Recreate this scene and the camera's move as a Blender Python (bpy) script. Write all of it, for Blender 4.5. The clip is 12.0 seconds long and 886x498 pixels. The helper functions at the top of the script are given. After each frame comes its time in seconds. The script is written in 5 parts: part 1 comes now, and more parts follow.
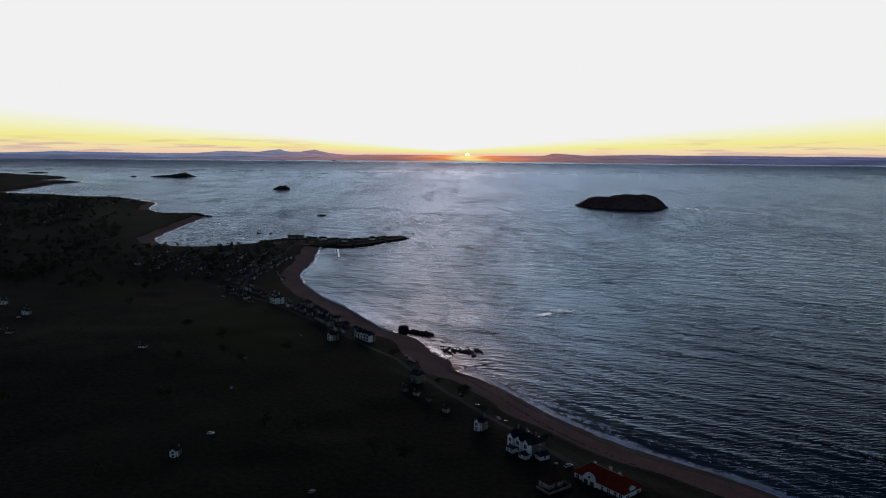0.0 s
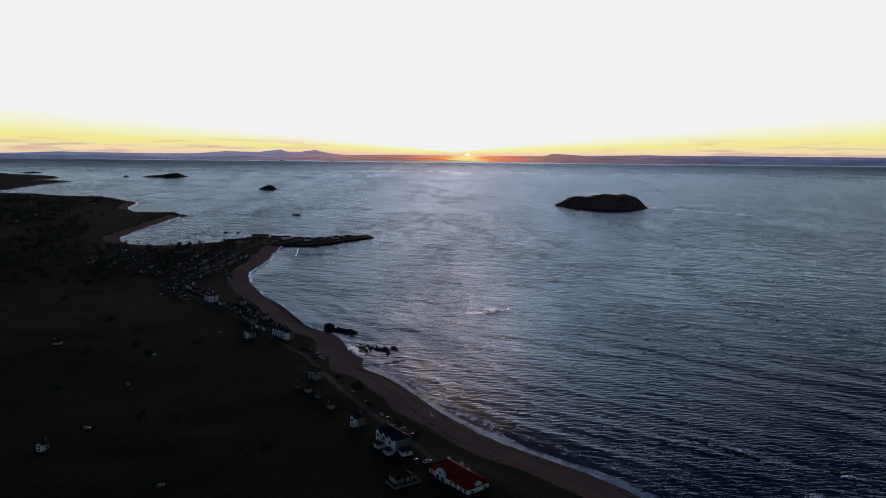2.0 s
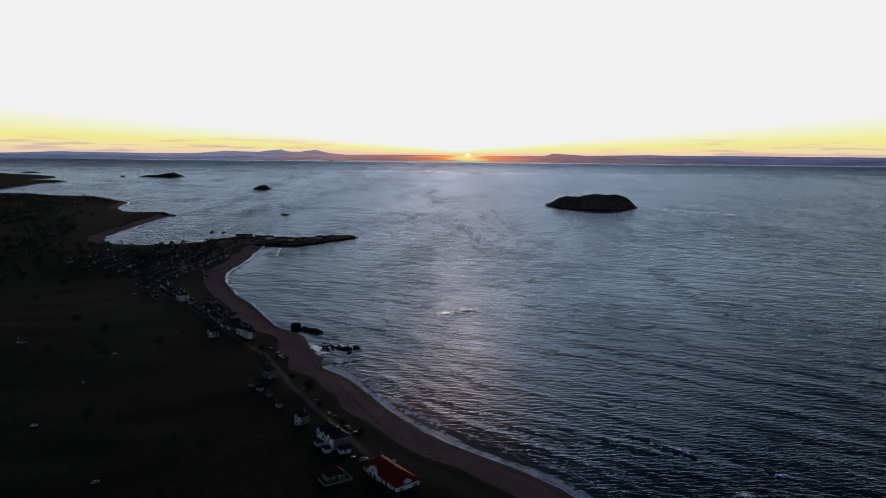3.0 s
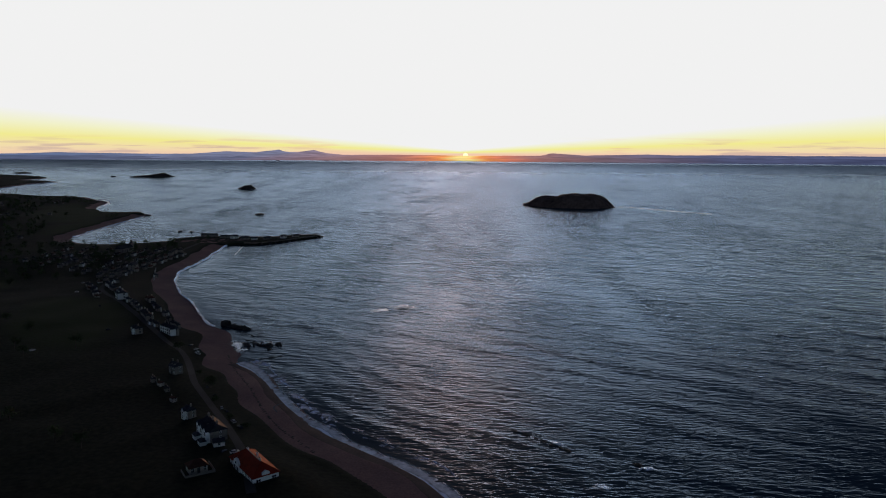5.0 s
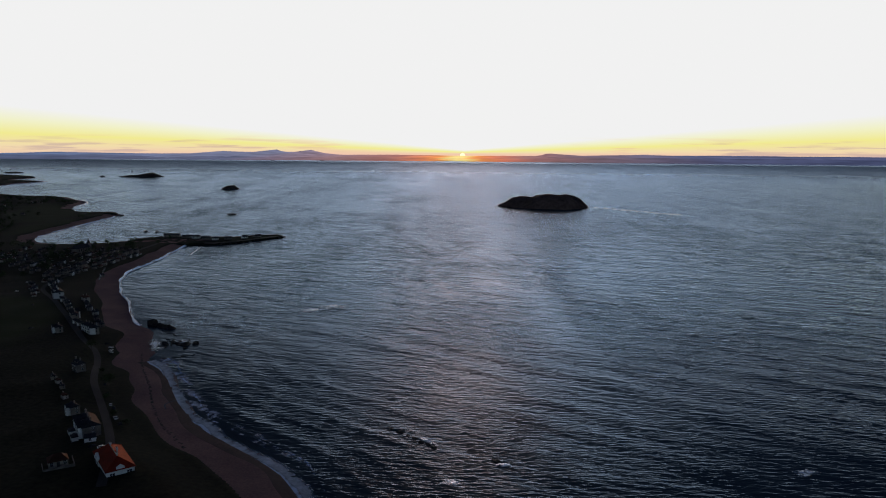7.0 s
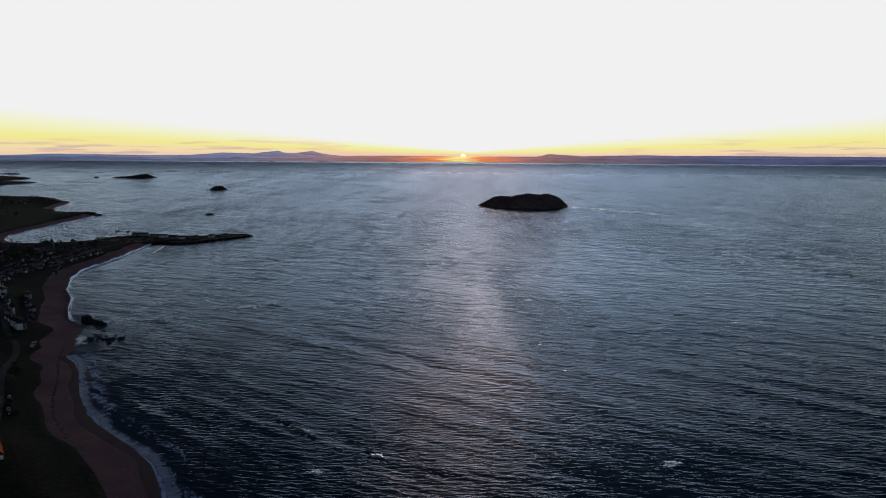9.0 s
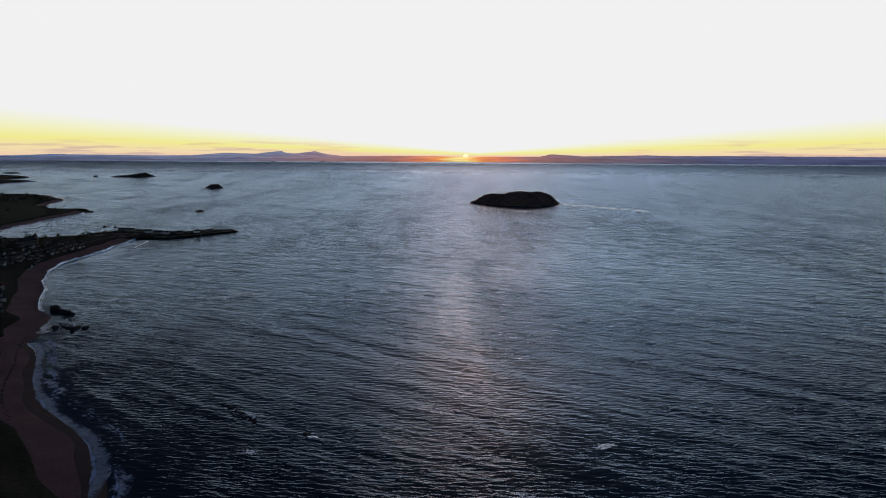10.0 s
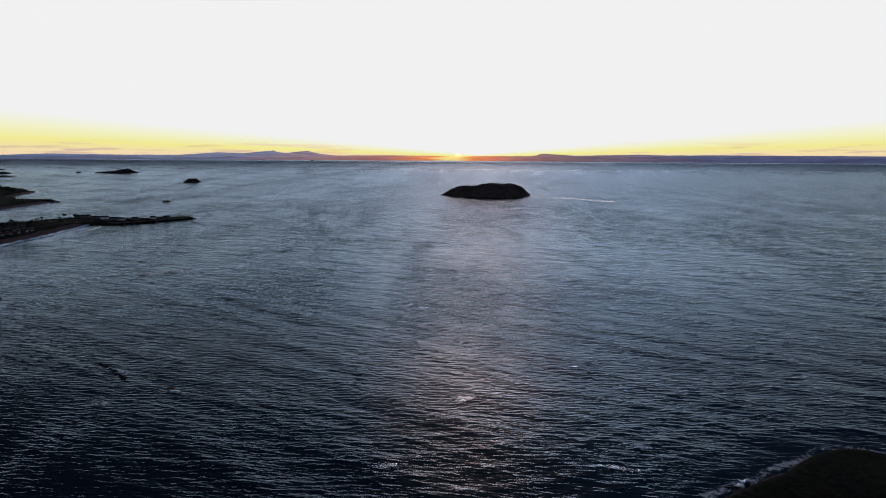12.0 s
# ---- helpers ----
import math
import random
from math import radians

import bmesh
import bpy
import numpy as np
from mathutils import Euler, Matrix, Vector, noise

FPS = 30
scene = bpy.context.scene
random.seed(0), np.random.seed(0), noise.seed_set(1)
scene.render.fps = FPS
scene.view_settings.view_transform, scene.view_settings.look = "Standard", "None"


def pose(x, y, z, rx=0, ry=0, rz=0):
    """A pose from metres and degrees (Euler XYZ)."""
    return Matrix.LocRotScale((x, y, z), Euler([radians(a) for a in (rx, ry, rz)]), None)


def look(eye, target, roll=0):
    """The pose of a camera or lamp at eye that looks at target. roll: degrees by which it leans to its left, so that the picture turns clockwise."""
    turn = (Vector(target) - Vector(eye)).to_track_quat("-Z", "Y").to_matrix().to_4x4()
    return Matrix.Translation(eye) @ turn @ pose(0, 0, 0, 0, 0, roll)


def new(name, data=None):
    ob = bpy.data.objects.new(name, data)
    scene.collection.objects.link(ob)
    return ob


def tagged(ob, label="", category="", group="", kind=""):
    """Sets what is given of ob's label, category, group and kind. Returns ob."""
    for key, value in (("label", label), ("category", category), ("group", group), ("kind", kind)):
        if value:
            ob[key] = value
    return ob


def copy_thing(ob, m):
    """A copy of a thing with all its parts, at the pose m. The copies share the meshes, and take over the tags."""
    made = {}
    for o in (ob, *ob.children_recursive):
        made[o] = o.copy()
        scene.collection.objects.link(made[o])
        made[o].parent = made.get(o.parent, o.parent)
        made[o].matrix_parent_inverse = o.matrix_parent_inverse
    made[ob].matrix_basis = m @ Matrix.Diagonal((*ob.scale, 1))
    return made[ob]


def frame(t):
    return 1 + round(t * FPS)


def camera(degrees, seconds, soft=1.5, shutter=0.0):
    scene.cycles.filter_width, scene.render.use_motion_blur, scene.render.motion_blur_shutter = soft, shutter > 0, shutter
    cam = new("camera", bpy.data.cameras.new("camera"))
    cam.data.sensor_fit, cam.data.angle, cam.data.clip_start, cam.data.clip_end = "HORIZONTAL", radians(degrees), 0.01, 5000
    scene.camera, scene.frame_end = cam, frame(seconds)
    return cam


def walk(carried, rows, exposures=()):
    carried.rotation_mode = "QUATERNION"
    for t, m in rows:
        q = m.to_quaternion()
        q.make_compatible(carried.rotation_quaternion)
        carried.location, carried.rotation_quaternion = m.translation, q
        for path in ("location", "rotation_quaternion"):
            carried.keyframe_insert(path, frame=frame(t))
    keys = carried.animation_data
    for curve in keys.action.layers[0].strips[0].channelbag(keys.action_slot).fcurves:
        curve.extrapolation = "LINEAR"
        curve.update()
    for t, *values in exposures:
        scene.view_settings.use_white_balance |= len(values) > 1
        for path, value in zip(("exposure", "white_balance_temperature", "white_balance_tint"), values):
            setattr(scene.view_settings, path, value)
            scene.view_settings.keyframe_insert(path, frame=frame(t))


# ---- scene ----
# ================= camera =================
cam = camera(64.27, 12.0, soft=1.05)
ROWS = [
    (0.0, 0.0, -0.0, 115.0, 5.03, -8.83, -0.38),
    (0.5, 12.9, 0.8, 114.7, 5.15, -8.81, -0.38),
    (1.0, 25.4, 1.8, 114.3, 5.27, -8.80, -0.37),
    (1.5, 37.8, 3.0, 114.0, 5.46, -8.79, -0.38),
    (2.0, 49.9, 3.0, 114.3, 5.63, -8.80, -0.38),
    (2.5, 61.5, 2.9, 114.8, 5.80, -8.81, -0.39),
    (3.0, 73.1, 2.8, 115.0, 5.91, -8.82, -0.39),
    (5.0, 120.9, 3.2, 114.8, 6.27, -8.82, -0.25),
    (5.5, 133.2, 3.3, 115.2, 6.17, -8.82, -0.28),
    (6.0, 146.2, 2.8, 115.9, 6.30, -8.81, -0.34),
    (6.5, 159.3, 2.3, 116.7, 6.50, -8.82, -0.35),
    (7.0, 172.8, 2.1, 116.9, 6.61, -8.84, -0.32),
    (9.0, 223.0, 4.3, 114.8, 7.26, -8.75, -0.17),
    (9.5, 236.5, 5.0, 111.4, 7.56, -8.69, -0.16),
    (10.0, 248.9, 5.3, 108.6, 7.75, -8.66, -0.16),
    (10.5, 261.8, 5.8, 104.9, 7.83, -8.64, -0.17),
    (11.0, 274.1, 7.4, 101.2, 7.83, -8.61, -0.18),
    (11.5, 286.8, 9.8, 96.7, 7.81, -8.59, -0.18),
    (12.0, 298.9, 10.8, 90.5, 7.70, -8.49, -0.16),
]
walk(cam, [(t, pose(x, y, z, 90 + pitch, roll, yaw)) for t, x, y, z, yaw, pitch, roll in ROWS])

# ================= sky and sun =================
SUN_AZ = radians(4.6)          # to the left of +y
SUN_EL = radians(-0.006)          # just grazing over the far hills: the sea lies in their shadow
GLOW_AZ = 4.9            # middle of the afterglow, degrees
AUREOLE = 5.5
FILL_GLOW = 6.8
world = bpy.data.worlds.new("world")
scene.world = world
world.use_nodes = True
wt = world.node_tree
wt.nodes.clear()


def wn(kind, **kw):
    n = wt.nodes.new(kind)
    for k, v in kw.items():
        if k == "op":
            n.operation = v
        elif k == "blend":
            n.blend_type = v
        elif k == "dtype":
            n.data_type = v
    return n


def wmath(op, a, b=None, c=None):
    n = wn("ShaderNodeMath", op=op)
    for i, v in enumerate((a, b, c)):
        if v is None:
            continue
        if isinstance(v, (int, float)):
            n.inputs[i].default_value = v
        else:
            wt.links.new(v, n.inputs[i])
    return n.outputs[0]


def wramp(fac, stops):
    n = wn("ShaderNodeValToRGB")
    e = n.color_ramp.elements
    while len(e) < len(stops):
        e.new(0.5)
    for el, (p, c) in zip(e, stops):
        el.position, el.color = p, (*c, 1)
    wt.links.new(fac, n.inputs[0])
    return n.outputs[0]


def wmix(blend, fac, a, b):
    n = wn("ShaderNodeMix", dtype="RGBA", blend=blend)
    for sock, v in ((n.inputs[0], fac), (n.inputs[6], a), (n.inputs[7], b)):
        if isinstance(v, (int, float)):
            sock.default_value = v
        elif isinstance(v, tuple):
            sock.default_value = (*v, 1)
        else:
            wt.links.new(v, sock)
    return n.outputs[2]


tc = wn("ShaderNodeTexCoord")
sep = wn("ShaderNodeSeparateXYZ")
wt.links.new(tc.outputs["Generated"], sep.inputs[0])
X, Y, Z = sep.outputs
elev = wmath("MULTIPLY", wmath("ARCSINE", Z), 57.2958)               # degrees
azim = wmath("MULTIPLY", wmath("ARCTAN2", wmath("MULTIPLY", X, -1), Y), 57.2958)
daz = wmath("ABSOLUTE", wmath("SUBTRACT", azim, GLOW_AZ))
e1 = wmath("ADD", elev, 1.15)                                         # above the far hills
# low afterglow: orange-grey haze, yellow, then clear white
band = wmath("DIVIDE", e1, wmath("MULTIPLY_ADD", daz, 0.078, 0.25))
glow = wramp(wmath("MULTIPLY", band, 0.5), [
    (0.0, (0.80, 0.56, 0.42)), (0.10, (0.88, 0.70, 0.42)), (0.25, (0.88, 0.82, 0.29)), (0.42, (0.88, 0.87, 0.60)), (0.58, (0.88, 0.88, 0.88))])
# the bright west dies away overhead and round to the east
# away from the sun the glow stops lower down
wide = wmath("MINIMUM", wmath("DIVIDE", daz, 30.0), 2.5)
above = wmath("MAXIMUM", wmath("SUBTRACT", elev, wmath("MULTIPLY_ADD", wmath("MINIMUM", wide, 1.0), -1.5, 11.3)), 0.0)
eff = wmath("ADD", elev, wmath("MULTIPLY", above, wmath("MULTIPLY", wide, 4.0)))
hi = wramp(wmath("MULTIPLY", eff, 1 / 90), [
    (0.0, (1, 1, 1)), (0.13, (1, 1, 1)), (0.16, (0.48, 0.47, 0.47)), (0.21, (0.17, 0.175, 0.18)), (0.30, (0.105, 0.112, 0.118)), (0.42, (0.085, 0.094, 0.105)), (0.65, (0.06, 0.073, 0.10)), (1.0, (0.045, 0.065, 0.11))])
bluer = wmath("MULTIPLY", wmath("MINIMUM", wmath("MULTIPLY", above, 0.16), 1.0), wmath("MINIMUM", wide, 1.0))
hi = wmix("MULTIPLY", bluer, hi, (0.60, 0.98, 1.25))
# the upper sky darkens quickly to both sides of the sunset
south = wmath("MAXIMUM", wmath("SUBTRACT", azim, math.degrees(SUN_AZ)), 0.0)
flank = wramp(wmath("MULTIPLY", wmath("MULTIPLY_ADD", south, 1.1, daz), 1 / 90), [(0.0, (1, 1, 1)), (0.10, (0.85, 0.85, 0.85)), (0.28, (0.40, 0.44, 0.50)), (0.45, (0.14, 0.17, 0.22)), (0.75, (0.10, 0.13, 0.19))])
hi = wmix("MULTIPLY", wmath("MINIMUM", wmath("MULTIPLY", above, 0.9), 1.0), hi, flank)
side = wramp(wmath("MULTIPLY", daz, 1 / 180), [
    (0.0, (1, 1, 1)), (0.21, (1, 1, 1)), (0.32, (0.52, 0.60, 0.76)), (0.55, (0.38, 0.62, 1.35)), (1.0, (0.34, 0.58, 1.4))])
cv = wn("ShaderNodeCombineXYZ")
wt.links.new(wmath("MULTIPLY", azim, 0.16), cv.inputs[0])
wt.links.new(wmath("MULTIPLY", elev, 2.6), cv.inputs[1])
cn = wn("ShaderNodeTexNoise")
cn.inputs["Scale"].default_value, cn.inputs["Detail"].default_value = 1.0, 5
wt.links.new(cv.outputs[0], cn.inputs["Vector"])
low = wramp(wmath("MULTIPLY", e1, 0.25), [(0.0, (1, 1, 1)), (0.16, (1, 1, 1)), (0.36, (0, 0, 0))])
bars = wramp(cn.outputs[0], [(0.52, (0, 0, 0)), (0.60, (1, 1, 1))])
away = wmath("MULTIPLY", wramp(wmath("MULTIPLY", daz, 0.02), [(0.1, (0, 0, 0)), (0.35, (1, 1, 1))]), 0.6)
glow = wmix("MIX", wmath("MULTIPLY", wmath("MULTIPLY", bars, low), away), glow, (0.50, 0.36, 0.36))
west = wmix("MULTIPLY", 1.0, wmix("MULTIPLY", 1.0, glow, hi), side)
sky = wn("ShaderNodeTexSky")
sky.sky_type = "NISHITA"
sky.sun_disc = False
sky.sun_elevation = SUN_EL
sky.sun_rotation = -SUN_AZ
sky.altitude = 100
both = wmix("ADD", 0.02, west, sky.outputs[0])
cap = wn("ShaderNodeVectorMath", op="MINIMUM")
wt.links.new(both, cap.inputs[0])
cap.inputs[1].default_value = (0.88, 0.88, 0.88)
# warm glow added in the unseen sky over the sun to warm the sea
def bell(width, middle=0.0):
    """A soft hump in azimuth, its middle some degrees south of the sun."""
    off = wmath("SUBTRACT", azim, GLOW_AZ + middle)
    return wmath("POWER", 2.718, wmath("MULTIPLY", wmath("MULTIPLY", off, off), -1 / width ** 2))


spread = bell(5.5)
rise = wramp(wmath("MULTIPLY", elev, 1 / 90), [(0.126, (0, 0, 0)), (0.145, (1, 0.46, 0.27)), (0.18, (0.42, 0.19, 0.11)), (0.23, (0.04, 0.022, 0.014)), (0.30, (0, 0, 0))])
aure = wn("ShaderNodeVectorMath", op="SCALE")
wt.links.new(rise, aure.inputs[0])
wt.links.new(wmath("MULTIPLY", spread, AUREOLE), aure.inputs["Scale"])
fill_glow = wn("ShaderNodeVectorMath", op="SCALE")                        # wider, cooler glow added in the same unseen sky to brighten the sea
wt.links.new(wramp(wmath("MULTIPLY", elev, 1 / 90), [(0.126, (0, 0, 0)), (0.14, (0.68, 0.74, 0.84)), (0.16, (0.26, 0.29, 0.34)), (0.20, (0, 0, 0))]), fill_glow.inputs[0])
wt.links.new(wmath("MULTIPLY", bell(16.0, -5.0), FILL_GLOW), fill_glow.inputs["Scale"])
base = wn("ShaderNodeVectorMath", op="ADD")
wt.links.new(cap.outputs[0], base.inputs[0])
wt.links.new(fill_glow.outputs[0], base.inputs[1])
total = wn("ShaderNodeVectorMath", op="ADD")
wt.links.new(base.outputs[0], total.inputs[0])
wt.links.new(aure.outputs[0], total.inputs[1])
bg = wn("ShaderNodeBackground")
bg.inputs["Strength"].default_value = 1.0
wt.links.new(total.outputs[0], bg.inputs["Color"])
out = wn("ShaderNodeOutputWorld")
wt.links.new(bg.outputs[0], out.inputs["Surface"])

sun = new("sun", bpy.data.lights.new("sun", "SUN"))
sun.data.energy, sun.data.angle, sun.data.color = 1.1, radians(0.04), (1.0, 0.48, 0.22)
sun.matrix_world = look((0, 0, 300), (300 * math.sin(SUN_AZ) , -300 * math.cos(SUN_AZ), 300 - 300 * math.tan(SUN_EL)))
scene.view_settings.exposure = 0.0


# ================= materials =================
def material(name, base, rough=0.8, vary=0.35, scale=0.4, fine=4.0, bump=0.3, metal=0.0, second=None, depth=0.1, spec=0.5, island=False):
    """A surface with stains at one scale and grain at another."""
    m = bpy.data.materials.new(name)
    m.use_nodes = True
    t = m.node_tree
    b = t.nodes["Principled BSDF"]
    b.inputs["Roughness"].default_value, b.inputs["Metallic"].default_value = rough, metal
    b.inputs["Specular IOR Level"].default_value = spec
    geo = t.nodes.new("ShaderNodeTexCoord").outputs["Object"]
    n1, n2 = t.nodes.new("ShaderNodeTexNoise"), t.nodes.new("ShaderNodeTexNoise")
    n1.inputs["Scale"].default_value, n1.inputs["Detail"].default_value = scale, 4
    n2.inputs["Scale"].default_value, n2.inputs["Detail"].default_value = fine, 6
    for n in (n1, n2):
        t.links.new(geo, n.inputs["Vector"])
    add = t.nodes.new("ShaderNodeMath")
    add.operation = "ADD"
    t.links.new(n1.outputs[0], add.inputs[0])
    t.links.new(n2.outputs[0], add.inputs[1])
    half = t.nodes.new("ShaderNodeMath")
    half.operation = "MULTIPLY"
    half.inputs[1].default_value = 0.5
    t.links.new(add.outputs[0], half.inputs[0])
    r = t.nodes.new("ShaderNodeValToRGB")
    lo = tuple(c * (1 - vary) for c in base)
    hi_ = second or tuple(min(1, c * (1 + vary)) for c in base)
    r.color_ramp.elements[0].position, r.color_ramp.elements[0].color = 0.36, (*lo, 1)
    r.color_ramp.elements[1].position, r.color_ramp.elements[1].color = 0.64, (*hi_, 1)
    t.links.new(half.outputs[0], r.inputs[0])
    colour = r.outputs[0]
    info = t.nodes.new("ShaderNodeObjectInfo")
    hsv = t.nodes.new("ShaderNodeHueSaturation")
    mr = t.nodes.new("ShaderNodeMapRange")
    mr.inputs[3].default_value, mr.inputs[4].default_value = 0.8, 1.2
    t.links.new(info.outputs["Random"], mr.inputs[0])
    t.links.new(mr.outputs[0], hsv.inputs["Value"])
    t.links.new(colour, hsv.inputs["Color"])
    t.links.new(hsv.outputs[0], b.inputs["Base Color"])
    if bump:
        bp = t.nodes.new("ShaderNodeBump")
        bp.inputs["Strength"].default_value, bp.inputs["Distance"].default_value = bump, depth
        t.links.new(n2.outputs[0], bp.inputs["Height"])
        t.links.new(bp.outputs[0], b.inputs["Normal"])
    return m


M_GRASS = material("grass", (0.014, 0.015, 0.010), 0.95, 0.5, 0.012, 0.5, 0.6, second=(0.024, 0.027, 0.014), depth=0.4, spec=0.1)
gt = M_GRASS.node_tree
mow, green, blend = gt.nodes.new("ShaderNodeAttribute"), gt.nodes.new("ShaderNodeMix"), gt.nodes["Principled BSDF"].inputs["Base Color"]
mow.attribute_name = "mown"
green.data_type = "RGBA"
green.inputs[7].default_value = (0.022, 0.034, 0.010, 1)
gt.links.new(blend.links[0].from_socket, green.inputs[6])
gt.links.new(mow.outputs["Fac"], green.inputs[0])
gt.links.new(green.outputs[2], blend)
M_SAND = material("sand", (0.18, 0.098, 0.100), 0.9, 0.25, 0.05, 1.2, 0.4, second=(0.25, 0.145, 0.140), depth=0.15, spec=0.2)
M_ROCK = material("rock", (0.045, 0.036, 0.032), 0.85, 0.5, 0.08, 0.7, 0.8, second=(0.085, 0.07, 0.06), depth=0.8, spec=0.25)
M_TURF = material("island_turf", (0.11, 0.068, 0.058), 0.95, 0.5, 0.03, 0.25, 0.7, second=(0.17, 0.11, 0.09), depth=1.0, spec=0.1)
M_WHITE = material("white_render", (0.80, 0.80, 0.79), 0.85, 0.12, 0.3, 3.0, 0.15)
M_STONE = material("grey_sandstone", (0.21, 0.18, 0.16), 0.9, 0.3, 0.4, 3.0, 0.4)
M_CREAM = material("cream_harling", (0.36, 0.32, 0.28), 0.9, 0.2, 0.4, 3.0, 0.3)
M_RED = material("red_clay_tile", (0.19, 0.019, 0.008), 0.85, 0.25, 0.5, 3.0, 0.4, spec=0.12)
M_SLATE = material("slate", (0.036, 0.037, 0.045), 0.85, 0.3, 0.4, 3.0, 0.4, spec=0.08)
M_BROWN = material("brown_tile", (0.07, 0.030, 0.022), 0.85, 0.3, 0.4, 3.0, 0.4, spec=0.1)
M_GLASS = material("window_glass", (0.02, 0.022, 0.026), 0.08, 0.1, 0.5, 1.0, 0.0)
M_DOOR = material("dark_paint", (0.03, 0.028, 0.03), 0.5, 0.2, 0.5, 5.0, 0.1)
M_ASPHALT = material("asphalt", (0.026, 0.025, 0.027), 0.9, 0.3, 0.2, 5.0, 0.3)
M_LEAF = material("leaf", (0.035, 0.05, 0.02), 0.9, 0.5, 0.5, 3.0, 0.4, spec=0.2)
M_BARK = material("bark", (0.06, 0.045, 0.035), 0.95, 0.3, 1.0, 8.0, 0.5)
M_HARBOUR = material("harbour_stone", (0.12, 0.10, 0.085), 0.9, 0.4, 0.2, 1.5, 0.6, depth=0.3)


# ================= mesh helpers =================
def mesh_from(name, verts, faces, mat=None, smooth=False):
    me = bpy.data.meshes.new(name)
    me.from_pydata([tuple(map(float, v)) for v in verts], [], faces)
    if mat:
        me.materials.append(mat)
    me.update()
    if smooth:
        me.polygons.foreach_set("use_smooth", [True] * len(me.polygons))
    return me


def part(name, bm, mat, parent=None, label="", smooth=False):
    me = bpy.data.meshes.new(name)
    bm.to_mesh(me)
    bm.free()
    me.materials.append(mat)
    if smooth:
        me.polygons.foreach_set("use_smooth", [True] * len(me.polygons))
    ob = new(name, me)
    if parent is not None:
        ob.parent = parent
    if label:
        tagged(ob, label)
    return ob


def box(bm, x0, y0, z0, x1, y1, z1):
    m = Matrix.Translation(((x0 + x1) / 2, (y0 + y1) / 2, (z0 + z1) / 2)) @ Matrix.Diagonal((x1 - x0, y1 - y0, z1 - z0, 1))
    bmesh.ops.create_cube(bm, size=1, matrix=m)
    return bm


def poly(bm, pts):
    return bm.faces.new([bm.verts.new(p) for p in pts])


def catmull(pts, step):
    """Smooth line through plan points, one point each few metres."""
    P = [np.array(p, float) for p in pts]
    P = [2 * P[0] - P[1]] + P + [2 * P[-1] - P[-2]]
    res = []
    for i in range(1, len(P) - 2):
        n = max(1, int(np.linalg.norm(P[i + 1] - P[i]) / step))
        for k in range(n):
            u = k / n
            res.append(0.5 * ((2 * P[i]) + (P[i + 1] - P[i - 1]) * u + (2 * P[i - 1] - 5 * P[i] + 4 * P[i + 1] - P[i + 2]) * u * u
                              + (3 * P[i] - P[i - 1] - 3 * P[i + 1] + P[i + 2]) * u ** 3))
    res.append(P[-2])
    return np.array(res)


def fbm(x, y, scale, octaves=4, seed=0.0):
    return noise.fractal(Vector((x * scale, y * scale, seed)), 0.9, 2.0, octaves)


def vnoise(x, y, scale, seed):
    """Smooth value noise on arrays, 0 to 1."""
    x, y = np.asarray(x) * scale, np.asarray(y) * scale
    i, j = np.floor(x), np.floor(y)
    u, v = x - i, y - j
    u, v = u * u * (3 - 2 * u), v * v * (3 - 2 * v)

    def h(a, b):
        s = np.sin(a * 127.1 + b * 311.7 + seed * 74.7) * 43758.5453
        return s - np.floor(s)
    return (h(i, j) * (1 - u) + h(i + 1, j) * u) * (1 - v) + (h(i, j + 1) * (1 - u) + h(i + 1, j + 1) * u) * v


# ================= coast =================
NEAR_HEAD = [(1500, -150), (750, 90), (480, 190), (430, 212), (402, 221), (390, 224), (378, 217), (366, 204), (355, 196), (346, 187), (325, 168),
             (270, 145), (200, 132), (150, 142), (127, 168)]
EAST_BEACH = [(112, 195), (101, 213), (88, 229), (70, 243), (57, 252), (42, 264), (31, 276), (21, 288), (4, 312), (-10, 330), (-23, 341),
              (-27, 356), (-37, 368), (-50, 395), (-66, 408), (-75, 417)]
BAY = [(-92, 444), (-111, 471), (-132, 497), (-150, 527), (-165, 555), (-172, 583), (-177, 633), (-184, 671), (-193, 727)]
HARBOUR = [(-178, 738), (-161, 742), (-143, 764), (-129, 788), (-113, 810), (-118, 818), (-145, 808), (-170, 788), (-221, 786), (-250, 784), (-266, 764)]
WEST_BAY = [(-312, 726), (-360, 724), (-394, 758), (-407, 809), (-418, 874), (-431, 957), (-436, 990), (-460, 1032), (-516, 1029), (-548, 1058),
            (-587, 1118), (-618, 1198), (-674, 1247), (-737, 1300), (-831, 1310), (-900, 1345), (-1022, 1366)]
FAR_HEAD = [(-1056, 1481), (-1092, 1635), (-1097, 1752), (-1215, 1780), (-1239, 1917), (-1333, 1992), (-1506, 2057), (-1596, 2111), (-2600, 2300)]
COAST = catmull(NEAR_HEAD + EAST_BEACH + BAY + HARBOUR + WEST_BAY + FAR_HEAD, 5.0)
RING = np.vstack([COAST, [(-2600, -700), (1500, -700)]])


